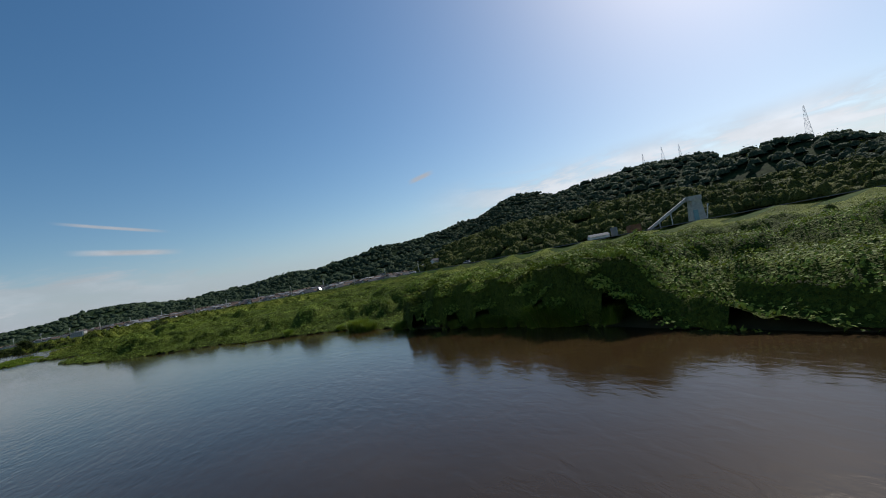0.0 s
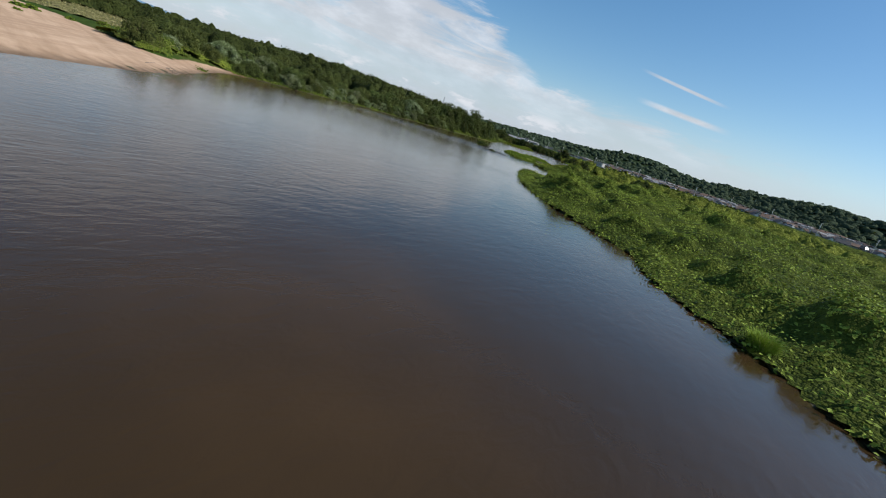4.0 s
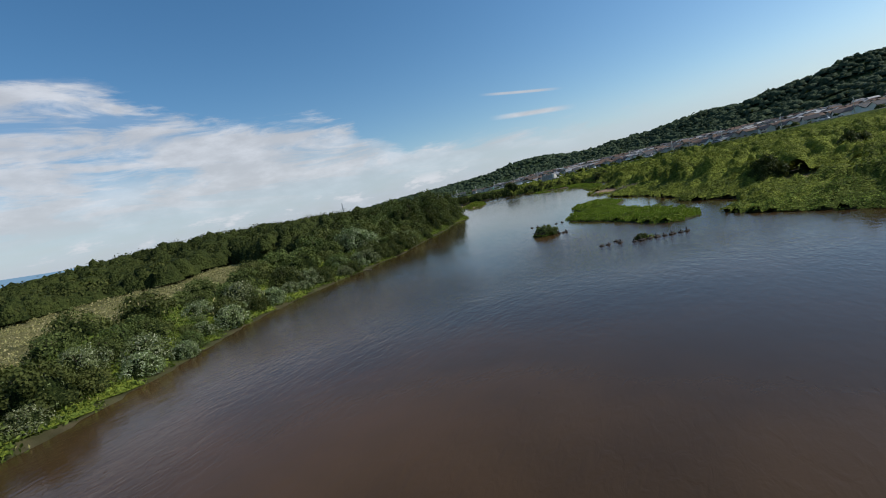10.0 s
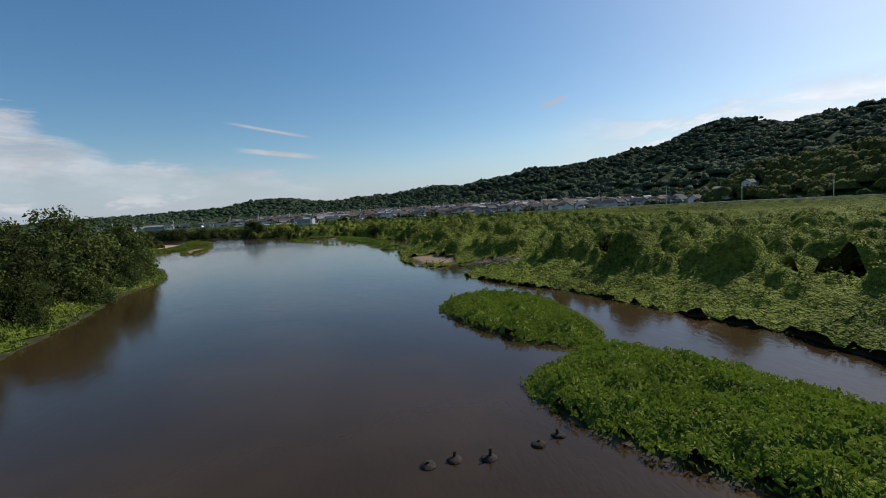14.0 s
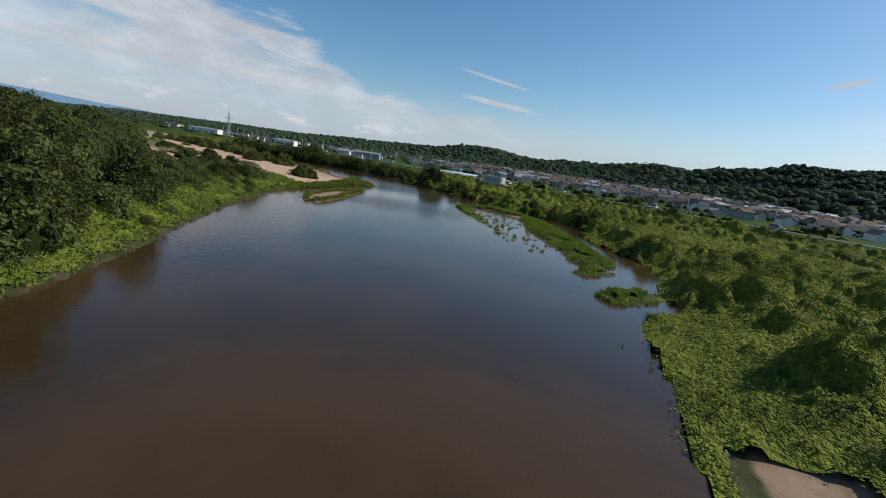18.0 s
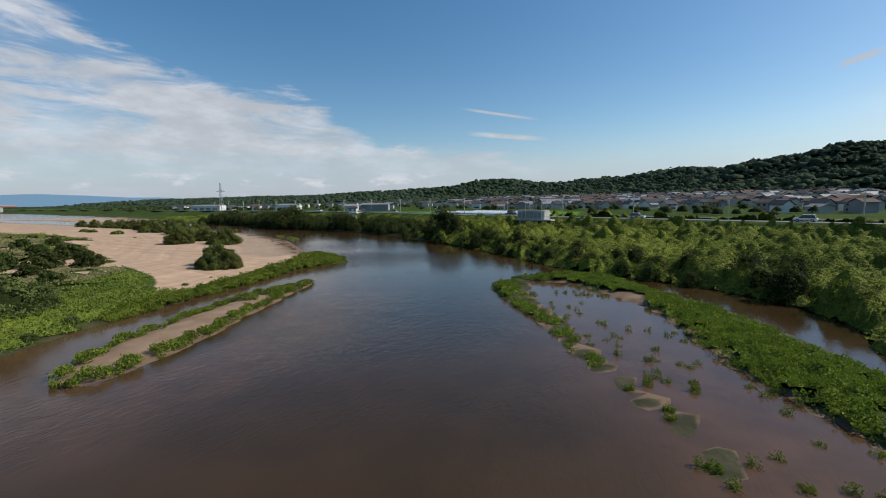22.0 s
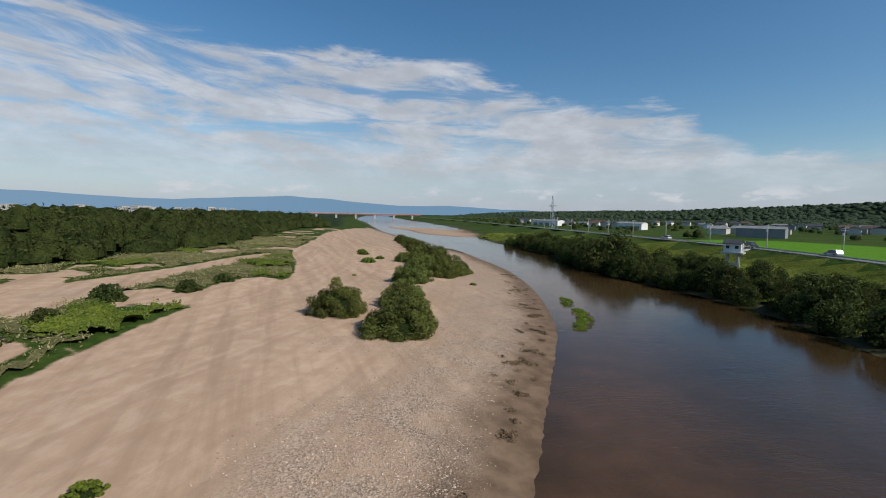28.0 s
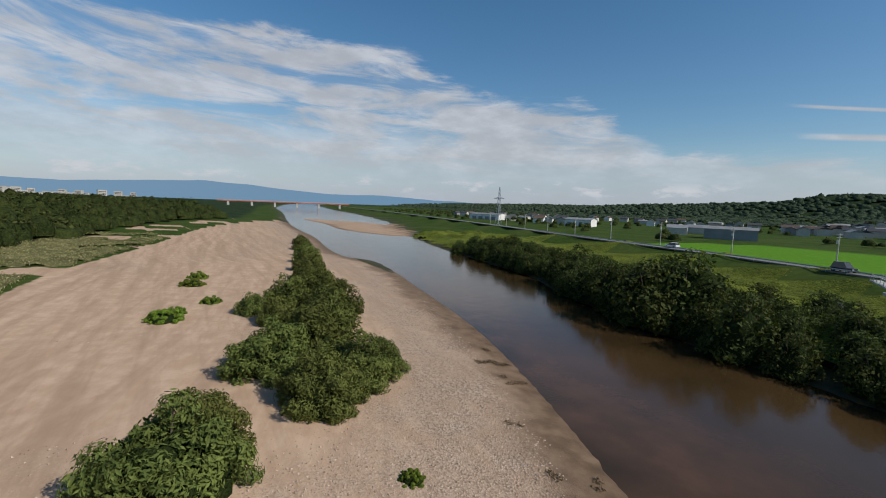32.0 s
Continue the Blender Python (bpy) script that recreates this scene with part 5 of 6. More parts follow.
def far_house(wall_mat, roof_mat, label, w, d, h, rise):
    ob = tagged(new("house"), label, "house", "houses of the far town")
    part("wall", gable_wall(w, d, h, rise), wall_mat, ob)
    part("roof", gable(w, d, h, rise, 0.6, 0.2), roof_mat, ob)
    part("window", block(-w * 0.3, w * 0.3, -d / 2 - 0.06, -d / 2 + 0.04, 1.0, 2.2), M_PANE, ob)
    return ob


far_houses = [far_house(M_CREAM, M_TILE, "cream house with a dark tiled roof", 10, 8, 5.2, 2.0), far_house(M_WHITE, M_TILE, "white house with a dark tiled roof", 9, 8, 5.4, 1.8),
              far_house(M_GREYW, M_TILE_B, "grey house with a brown roof", 11, 8, 4.6, 2.0), far_house(M_CREAM, M_METAL, "small workshop with a pale metal roof", 12, 9, 4.0, 1.4)]


def village(x, y):
    l = sample("lev", x, y)
    ok = sample("beyond", x, y) & (l > 165 + 50 * step(-x, 40, 120) - 90 * step(-x, 300, 420)) & (l < 850) & (sample("hill", x, y) < 15)
    for p in PADDIES:
        ok &= signed(x, y, np.array(p, float)) < -6
    return ok & ((x < -60) | (y > 415)) & ((l > 330) | (heave(x, y, 60, 12.0) > -0.1))


def settle(protos, places):
    for n, (x, y) in enumerate(places):
        z = float(heights(np.array([x]), np.array([y]))[0]) - 0.1
        m = pose(x, y, z, 0, 0, 25 + RNG.normal() * 8 + 90 * int(RNG.integers(0, 4)))
        if n < len(protos):
            protos[n].matrix_basis = m
        else:
            copy_thing(protos[int(RNG.choice(len(protos), p=(0.36, 0.22, 0.28, 0.14)))], m)


hx, hy = scatter(7500, -420, 190, 380, 1100, village, RNG, 14.0)
d_eye = np.hypot(hx + 130, hy - 300)
settle(houses, list(zip(hx[d_eye < 360], hy[d_eye < 360]))[:130])
settle(far_houses, list(zip(hx[d_eye >= 360], hy[d_eye >= 360]))[:165])

rest = list(zip(hx[d_eye >= 360], hy[d_eye >= 360]))[165:520]


def town_mesh(places, which):
    """Many far houses as one mesh: walls, or roofs of one kind."""
    co, fa = [], []
    for n, (x, y) in enumerate(places):
        if which > 0 and n % 3 != which - 1:
            continue
        w, d, h, rise = 5 + (n * 7 % 5) * 0.5, 3.8 + (n * 3 % 4) * 0.3, 4.2 + (n * 5 % 3) * 0.6, 1.9
        a = math.radians(25 + (n % 2) * 90 + (n * 37 % 17) - 8)
        z = float(heights(np.array([x]), np.array([y]))[0]) - 0.1
        if which == 0:
            body = [(-w, -d, 0), (w, -d, 0), (w, d, 0), (-w, d, 0), (-w, -d, h), (w, -d, h), (w, d, h), (-w, d, h)]
            quads = [(0, 1, 5, 4), (1, 2, 6, 5), (2, 3, 7, 6), (3, 0, 4, 7)]
        else:
            e = 0.5
            body = [(-w - e, -d - e, h - 0.2), (w + e, -d - e, h - 0.2), (w + e, 0, h + rise), (-w - e, 0, h + rise), (-w - e, d + e, h - 0.2), (w + e, d + e, h - 0.2), (-w, 0, h), (w, 0, h)]
            quads = [(0, 1, 2, 3), (3, 2, 5, 4), (0, 3, 4, 6), (1, 7, 5, 2)]
        fa += [tuple(i + len(co) for i in q) for q in quads]
        co += [(x + math.cos(a) * u - math.sin(a) * v, y + math.sin(a) * u + math.cos(a) * v, z + t) for u, v, t in body]
    return np.array(co), np.array(fa)


town = tagged(new("far_town", faces_mesh("far_town", *town_mesh(rest, 0), M_CREAM)), "crowded pale houses of the town below the hills", "town", kind="stuff")
for k, tile in enumerate((M_TILE, M_TILE_B, M_GREYW)):
    new("roofs", faces_mesh("roofs", *town_mesh(rest, k + 1), tile)).parent = town
wx2, wy2 = scatter(700, -900, -420, 560, 900, village, RNG, 22.0)
settle([far_house(M_CREAM, M_TILE, "farmhouse with a dark tiled roof", 11, 8, 5.0, 2.0), far_house(M_WHITE, M_TILE_B, "white farmhouse with a brown roof", 10, 8, 5.0, 2.0),
        far_house(M_GREYW, M_TILE, "grey farmhouse among trees", 12, 8, 4.5, 2.0), far_house(M_CREAM, M_METAL, "farm shed with a metal roof", 14, 9, 3.6, 1.2)], list(zip(wx2, wy2))[:40])


def hall(label, w, d, h, wall_mat, roof_mat, x, y, turn):
    ob = tagged(new("warehouse"), label, "warehouse")
    part("wall", gable_wall(w, d, h, 1.5), wall_mat, ob)
    part("roof", gable(w, d, h, 1.5, 0.4), roof_mat, ob)
    for i in range(4):
        part("shutter", block(-w * 0.4 + i * w * 0.22, -w * 0.4 + i * w * 0.22 + w * 0.14, -d / 2 - 0.06, -d / 2 + 0.03, 0.1, h * 0.6), M_GREYW, ob)
    ob.matrix_basis = pose(x, y, float(heights(np.array([x]), np.array([y]))[0]) - 0.1, 0, 0, turn)


hall("long white warehouse with a pale roof", 40, 16, 6, M_WHITE, M_METAL, -640, 640, 20)
hall("white factory hall with a grey roof", 24, 14, 6, M_WHITE, M_GREYW, -500, 640, 20)
hall("grey packing shed with a metal roof", 26, 14, 6, M_GREYW, M_METAL, -360, 610, 24)
hall("teal-walled workshop with a pale roof", 7, 6, 5, M_TEAL, M_METAL, -372, 640, 15)
hall("wide grey factory hall with a pale roof", 44, 20, 6, M_GREYW, M_METAL, -210, 760, 25)


def city_block(w, d, h, label):
    ob = tagged(new("apartment_building"), label, "building", "far town")
    part("wall", block(-w / 2, w / 2, -d / 2, d / 2, 0, h), M_CREAM, ob)
    part("roof", block(-w / 2 - 0.3, w / 2 + 0.3, -d / 2 - 0.3, d / 2 + 0.3, h, h + 0.5), M_CONC, ob)
    for s in range(max(2, int(h / 4))):
        part("window_band", block(w / 2 - 0.1, w / 2 + 0.1, -d * 0.42, d * 0.42, 1.4 + s * 4, 3.0 + s * 4), M_PANE, ob)
    return ob


blocks = [city_block(18, 26, 14, "white flat-roofed apartment block"), city_block(16, 20, 22, "tall pale apartment block"), city_block(26, 34, 9, "low white commercial building")]
for n in range(46):
    a, d = radians(RNG.uniform(-114, -94)), RNG.uniform(1500, 2600)
    x, y = -190 + math.sin(a) * d, 320 + math.cos(a) * d
    m = pose(x, y, float(heights(np.array([x]), np.array([y]))[0]) - 0.2, 0, 0, RNG.uniform(-20, 20))
    if n < 3:
        blocks[n].matrix_basis = m
    else:
        copy_thing(blocks[int(RNG.integers(0, 3))], m)


# the road on the levee
def ribbon(line, half, z, mat, name, label, category):
    d = np.gradient(line, axis=0)
    nrm = np.stack([-d[:, 1], d[:, 0]], -1)
    nrm /= np.linalg.norm(nrm, axis=1)[:, None]
    n = len(line)
    co = np.vstack([np.column_stack([line + nrm * half, np.full(n, z)]), np.column_stack([line - nrm * half, np.full(n, z)]), np.column_stack([line + nrm * half, np.full(n, z - 0.3)]), np.column_stack([line - nrm * half, np.full(n, z - 0.3)])])
    i = np.arange(n - 1)
    q = np.vstack([np.stack([i + n, i + 1 + n, i + 1, i], -1), np.stack([i, i + 1, i + 1 + 2 * n, i + 2 * n], -1), np.stack([i + 3 * n, i + 1 + 3 * n, i + 1 + n, i + n], -1)])
    return tagged(new(name, faces_mesh(name, co, q, mat)), label, category, kind="structure")


ribbon(LEVEE, 2.7, 5.47, M_ROAD, "road", "grey asphalt road along the top of the levee", "road")
ribbon(smooth([(-222, 446), (-150, 470), (-60, 440), (40, 385), (120, 320)], False), 2.2, 2.75, M_ROAD, "lane", "narrow grey lane behind the levee", "road")


def along(line, s):
    seg = np.linalg.norm(np.diff(line, axis=0), axis=1)
    run = np.concatenate([[0], np.cumsum(seg)])
    i = int(np.clip(np.searchsorted(run, s) - 1, 0, len(seg) - 1))
    p = line[i] + (line[i + 1] - line[i]) * (s - run[i]) / seg[i]
    d = (line[i + 1] - line[i]) / seg[i]
    return p, d


rail = tagged(new("guard_rail"), "pale steel guard rail along the levee road", "guard rail")
near_s = line_distance(np.array([-150.0]), np.array([396.0]), LEVEE)[1][0]
for k in range(60):
    s = near_s + k * 4
    (p, d), (p2, d2) = along(LEVEE, s), along(LEVEE, s + 4)
    o, o2 = np.array([d[1], -d[0]]) * -2.9, np.array([d2[1], -d2[0]]) * -2.9
    part("post", rod((p[0] + o[0], p[1] + o[1], 5.2), (p[0] + o[0], p[1] + o[1], 6.15), 0.06, sides=6), M_STEEL, rail)
    part("beam", rod((p[0] + o[0], p[1] + o[1], 5.98), (p2[0] + o2[0], p2[1] + o2[1], 5.98), 0.13, sides=4), M_PALE, rail)


def car(paint, label, tall=1.0):
    ob = tagged(new("car"), label, "car", "cars on the levee road")
    part("body", block(-2.1, 2.1, -0.85, 0.85, 0.3, 0.85, 0.12), paint, ob)
    h = 0.85 + 0.65 * tall
    cab = shape([(-1.9, -0.8, 0.8), (1.2, -0.8, 0.8), (1.2, 0.8, 0.8), (-1.9, 0.8, 0.8), (-1.5, -0.68, h), (0.45, -0.68, h), (0.45, 0.68, h), (-1.5, 0.68, h)], [(4, 5, 6, 7), (0, 1, 5, 4), (1, 2, 6, 5), (2, 3, 7, 6), (3, 0, 4, 7)])
    part("window", cab, M_PANE, ob, "dark tinted windows")
    part("roof", block(-1.5, 0.45, -0.69, 0.69, h, h + 0.06, 0.02), paint, ob)
    for x in (-1.3, 1.3):
        for y in (-0.82, 0.82):
            w = part("wheel", rod((x, y - 0.1, 0.31), (x, y + 0.1, 0.31), 0.31, sides=16), M_RUBBER, ob)
            part("rim", rod((x, y - 0.115, 0.31), (x, y + 0.115, 0.31), 0.18, sides=12), M_STEEL, w)
    for y in (-0.6, 0.6):
        part("headlight", block(2.06, 2.13, y - 0.18, y + 0.18, 0.58, 0.74), M_PALE, ob)
    return ob


M_CARW, M_CARB, M_CARS = (plain(n, c, 0.25, vary=0.05) for n, c in (("white_car_paint", (0.75, 0.75, 0.74)), ("black_car_paint", (0.02, 0.02, 0.022)), ("silver_car_paint", (0.4, 0.41, 0.42))))
cars = [car(M_CARW, "white hatchback on the levee road"), car(M_CARB, "black van on the levee road", 1.5), car(M_CARS, "silver saloon on the levee road")]
for n, (s, side) in enumerate([(52, 1.2), (118, 1.2), (92, -1.2), (14, -1.2), (-34, 1.2), (-70, -1.2), (-108, 1.2), (-150, -1.2), (-190, 1.2), (165, -1.2), (-265, 1.2), (-300, -1.2)]):
    p, d = along(LEVEE, near_s + s)
    m = pose(p[0] - d[1] * side, p[1] + d[0] * side, 5.47, 0, 0, math.degrees(math.atan2(d[1], d[0])) + (180 if side > 0 else 0))
    if n < 3:
        cars[n].matrix_basis = m
    else:
        copy_thing(cars[(0, 2, 0, 1, 0)[n % 5]], m)

# utility poles behind the levee
pole = tagged(new("utility_pole"), "grey concrete utility pole with cross arms", "utility pole", "utility poles")
part("shaft", rod((0, 0, -0.5), (0, 0, 10), 0.17, 0.11), M_CONC, pole)
for z in (9.0, 9.6):
    part("cross_arm", block(-0.9, 0.9, -0.05, 0.05, z, z + 0.1), M_STEEL, pole)
part("transformer", rod((0.3, 0, 7.6), (0.3, 0, 8.4), 0.25), M_STEEL, pole)
for n in range(24):
    p, d = along(LEVEE, near_s - 260 + n * 26)
    q = p + np.array([-d[1], d[0]]) * -13
    q = q if bool(sample("beyond", q[:1], q[1:])[0]) else p + np.array([-d[1], d[0]]) * 13
    m = pose(q[0], q[1], float(heights(q[:1], q[1:])[0]), 0, 0, math.degrees(math.atan2(d[1], d[0])) + 90)
    if n == 0:
        pole.matrix_basis = m
    else:
        copy_thing(pole, m)


# the sluice hut on legs
def sluice_hut():
    ob = tagged(new("sluice_hut"), "small white sluice hut with a dark gable roof on concrete legs", "sluice hut")
    w, d, h = 3.5, 2.8, 2.1
    part("wall", gable_wall(w, d, h, 0.8), M_WHITE, ob)
    part("roof", gable(w, d, h, 0.8, 0.25, 0.12), M_TILE, ob)
    part("floor", block(-w / 2 - 0.5, w / 2 + 0.5, -d / 2 - 0.5, d / 2 + 0.5, -0.35, -0.01), M_PALE, ob)
    for x in (-0.9, 0.9):
        win = part("window", block(x - 0.35, x + 0.35, -d / 2 - 0.05, -d / 2 + 0.02, 0.9, 1.6), M_PANE, ob)
        part("frame", block(x - 0.42, x + 0.42, -d / 2 - 0.03, -d / 2 + 0.01, 0.83, 0.9), M_STEEL, win)
    part("vent", rod((w / 2 - 0.02, 0, 2.3), (w / 2 + 0.08, 0, 2.3), 0.22, sides=14), M_PANE, ob)
    part("door", block(w / 2 - 0.02, w / 2 + 0.05, -0.5, 0.5, 0.02, 2.0), M_GREYW, ob)
    for x in (-1.1, 1.1):
        for y in (-0.9, 0.9):
            part("leg", block(x - 0.2, x + 0.2, y - 0.2, y + 0.2, -4.8, -0.36), M_PALE, ob)
    part("gate", block(-1.1, 1.1, -0.9, -0.7, -4.6, -2.6), M_STEEL, ob)
    part("footbridge", block(-0.7, 0.7, d / 2 + 0.5, d / 2 + 17, -0.3, -0.05), M_CONC, ob)
    for x in (-0.65, 0.65):
        part("handrail", block(x - 0.04, x + 0.04, d / 2 + 0.5, d / 2 + 17, 0.85, 0.93), M_PALE, ob)
        for k in range(9):
            y = d / 2 + 0.7 + k * 2
            part("baluster", block(x - 0.03, x + 0.03, y - 0.03, y + 0.03, -0.04, 0.85), M_PALE, ob)
    return ob


sluice_hut().matrix_basis = pose(-241.7, 412.6, 6.1, 0, 0, 25)
M_APRON = plain("dark_wet_concrete", (0.055, 0.052, 0.048), 0.8, grain=4)
apron = tagged(new("sluice_apron"), "dark concrete apron and wing walls below the sluice", "concrete apron")
part("slab", block(-9, 9, -2, 12, -0.4, 0.35), M_APRON, apron)
for x in (-4.5, 4.5):
    part("wing_wall", shape([(x - 0.3, -2, 0.3), (x + 0.3, -2, 0.3), (x + 0.3, 12, 0.3), (x - 0.3, 12, 0.3), (x - 0.3, -2, 0.9), (x + 0.3, -2, 0.9), (x + 0.3, 12, 1.6), (x - 0.3, 12, 1.6)], [(0, 1, 5, 4), (1, 2, 6, 5), (2, 3, 7, 6), (3, 0, 4, 7), (4, 5, 6, 7)]), M_APRON, apron)
apron.matrix_basis = pose(-242, 412, 1.3, 0, 0, 25)


# the pumping gate on tall legs
def gate_house():
    ob = tagged(new("gate_house"), "pale concrete gate house on tall legs above the bank", "gate house")
    part("cabin", block(-5, 5, -1.6, 1.6, 0, 2.9, 0.06), M_PALE, ob)
    for x in (4.1, 4.6):
        part("pilaster", block(x - 0.15, x + 0.15, -1.72, -1.58, 0, 2.9), M_WHITE, ob)
    part("deck", block(-5.5, 7.5, -2.0, 2.0, -0.4, -0.01), M_CONC, ob)
    for x in (-4.2, -2.6, 0.2, 1.8, 4.4):
        part("leg", block(x - 0.3, x + 0.3, -1.3, 1.3, -5.0, -0.41), M_PALE, ob)
    for x in (-3.0, -1.2, 1.0, 3.0, 4.8):
        part("mast", rod((x, 0, 2.9), (x, 0, 5.0), 0.07, sides=6), M_PALE, ob)
    for k in range(6):
        part("panel", block(-4.6 + k * 1.45, -3.4 + k * 1.45, -1.64, -1.58, 0.5, 2.3), M_GREYW, ob)
    part("handrail", block(5.2, 7.4, -1.95, -1.88, 0.9, 1.0), M_PALE, ob)
    part("footbridge", block(-0.8, 0.8, 2.0, 11, -0.35, -0.05), M_CONC, ob)
    return ob


gate_house().matrix_basis = pose(-151, 384, 4.9, 0, 0, -20)
pier = tagged(new("gate_channel"), "dark concrete channel walls under the gate house", "channel wall")
for x in (-6, 6):
    part("wall", block(x - 0.3, x + 0.3, -1, 6, 0, 1.2), M_CONC, pier)
part("slab", block(-5.6, 5.6, -1, 6, -0.4, 0.1), M_CONC, pier)
pier.matrix_basis = pose(-151, 384, 0.9, 0, 0, -20)


def tunnel(length, label):
    """A greenhouse: a film vault over hoops."""
    ob = tagged(new("greenhouse"), label, "greenhouse", "greenhouses")
    n, r = 10, 3.0
    co, f = [], []
    for x in (-length / 2, length / 2):
        for i in range(n + 1):
            a = math.pi * i / n
            co.append((x, math.cos(a) * r, 1.2 + math.sin(a) * r * 0.7))
    f = [(i, i + 1, n + 2 + i, n + 1 + i) for i in range(n)]
    part("film", shape(co, f + [tuple(range(n + 1)), tuple(range(2 * n + 1, n, -1))]), M_FILM, ob)
    for y in (-r, r):
        part("side_sheet", block(-length / 2, length / 2, y - 0.04, y + 0.04, 0, 1.2), M_FILM, ob)
    for k in range(int(length / 6) + 1):
        x = -length / 2 + k * 6
        bm = bmesh.new()
        for i in range(n):
            a, b = math.pi * i / n, math.pi * (i + 1) / n
            rod((x, math.cos(a) * r * 1.01, 1.2 + math.sin(a) * r * 0.71), (x, math.cos(b) * r * 1.01, 1.2 + math.sin(b) * r * 0.71), 0.04, sides=4, bm=bm)
        part("hoop", bm, M_STEEL, ob)
    return ob


g = tunnel(48, "long greenhouse covered in milky film")
g.matrix_basis = pose(-196, 446, 2.3, 0, 0, -25)
for x, y in ((-189, 454), (-182, 462)):
    copy_thing(g, pose(x, y, 2.3, 0, 0, -25))
tank = tagged(new("storage_tank"), "long white tank wagon shape beside the levee", "tank")
part("shell", rod((-6, 0, 1.6), (6, 0, 1.6), 1.3, sides=18), M_WHITE, tank)
for x in (-4, 4):
    part("saddle", block(x - 0.4, x + 0.4, -1.1, 1.1, 0, 0.8), M_CONC, tank)
tank.matrix_basis = pose(60, 285, 2.3, 0, 0, -45)


# lattice towers
def lattice(label, h, base, name="pylon", arms=3, group=""):
    ob = tagged(new(name), label, "pylon", group)
    def corner(i, z):
        s = base * (1 - 0.86 * z / h)
        return (s * (1, -1, -1, 1)[i], s * (1, 1, -1, -1)[i], z)
    levels = [h * k / 8 for k in range(9)]
    for i in range(4):
        part("leg", rod(corner(i, -2), corner(i, h), 0.16, 0.1, 5), M_STEEL, ob)
    for a, b in zip(levels, levels[1:]):
        bm = bmesh.new()
        for i in range(4):
            j = (i + 1) % 4
            rod(corner(i, a), corner(j, b), 0.07, sides=4, bm=bm)
            rod(corner(j, a), corner(i, b), 0.07, sides=4, bm=bm)
            rod(corner(i, b), corner(j, b), 0.07, sides=4, bm=bm)
        part("bracing", bm, M_STEEL, ob)
    for k in range(arms):
        z = h * (0.72 + 0.12 * k)
        w = h * (0.17 - 0.02 * k)
        bm = bmesh.new()
        for s in (-1, 1):
            rod((0, 0, z + h * 0.035), (s * w, 0, z), 0.12, sides=4, bm=bm)
            rod((0, 0, z), (s * w, 0, z), 0.12, sides=4, bm=bm)
        part("cross_arm", bm, M_STEEL, ob)
    return ob


def stand(ob, x, y, turn, lift=-0.5):
    ob.matrix_basis = pose(x, y, float(heights(np.array([x]), np.array([y]))[0]) + lift, 0, 0, turn)
    return ob


stand(lattice("tall steel pylon on the wooded ridge", 46, 4.5, group="pylons on the ridge"), 640, 366, 30)
p2 = stand(lattice("small steel pylon far along the ridge", 40, 4.0, group="pylons on the ridge"), 735, 640, 40)
for x, y in ((745, 690), (748, 745)):
    copy_thing(p2, pose(x, y, float(heights(np.array([x]), np.array([y]))[0]) - 0.5, 0, 0, 40))
stand(lattice("slim dark steel mast above the far fields", 28, 1.6, "lattice_mast", 1), -471.5, 525.7, 10)


# the gravel works behind the levee
def gravel_works():
    ob = tagged(new("gravel_works"), "gravel works with a pale tower and a sloping conveyor", "gravel works")
    part("tower", shape([(-3.4, -2.6, 0), (3.4, -2.6, 0), (3.4, 2.6, 0), (-3.4, 2.6, 0), (-2.2, -2.2, 12.2), (2.2, -2.2, 12.2), (2.2, 2.2, 12.2), (-2.2, 2.2, 12.2)], [(0, 1, 5, 4), (1, 2, 6, 5), (2, 3, 7, 6), (3, 0, 4, 7), (4, 5, 6, 7)]), M_CONC, ob)
    part("tower_head", block(-3.6, 2.6, -2.6, 2.6, 12.2, 14.4), M_PALE, ob)
    part("tower_panel", block(-2.6, -0.4, -2.75, -2.3, 1.0, 7.5), M_TEAL, ob)
    part("side_stair", rod((2.6, -2.7, 0.2), (4.6, -2.7, 9.5), 0.3, sides=6), M_STEEL, ob)
    bm = shape([(-4, -0.8, 12.6), (-4, 0.8, 12.6), (-24, 0.8, 1.2), (-24, -0.8, 1.2), (-4, -0.8, 14.0), (-4, 0.8, 14.0), (-24, 0.8, 2.6), (-24, -0.8, 2.6)], [(0, 1, 2, 3), (7, 6, 5, 4), (0, 4, 5, 1), (1, 5, 6, 2), (2, 6, 7, 3), (3, 7, 4, 0)])
    part("conveyor", bm, M_PALE, ob)
    for t in (0.3, 0.6):
        x, z = -24 + 20 * t, 1.2 + 11.4 * t
        part("trestle", rod((x, 0, 0), (x, 0, z), 0.25, sides=6), M_STEEL, ob)
    part("hopper", block(-33, -28, -3, 3, 0, 6), M_RUST, ob)
    part("office", gable_wall(9, 6, 3.5, 1.2), M_WHITE, ob).location = (-48, 0, 0)
    part("office_roof", gable(9, 6, 3.5, 1.2, 0.3), M_METAL, ob).location = (-48, 0, 0)
    part("silo", rod((-40, 0, 0), (-40, 0, 6.5), 1.6, sides=16), M_METAL, ob)
    part("boundary_wall", block(-56, 6, -5.2, -4.9, 0, 1.8), M_PALE, ob)
    return ob


gravel_works().matrix_basis = pose(186, 160, 3.2, 0, 0, -22)

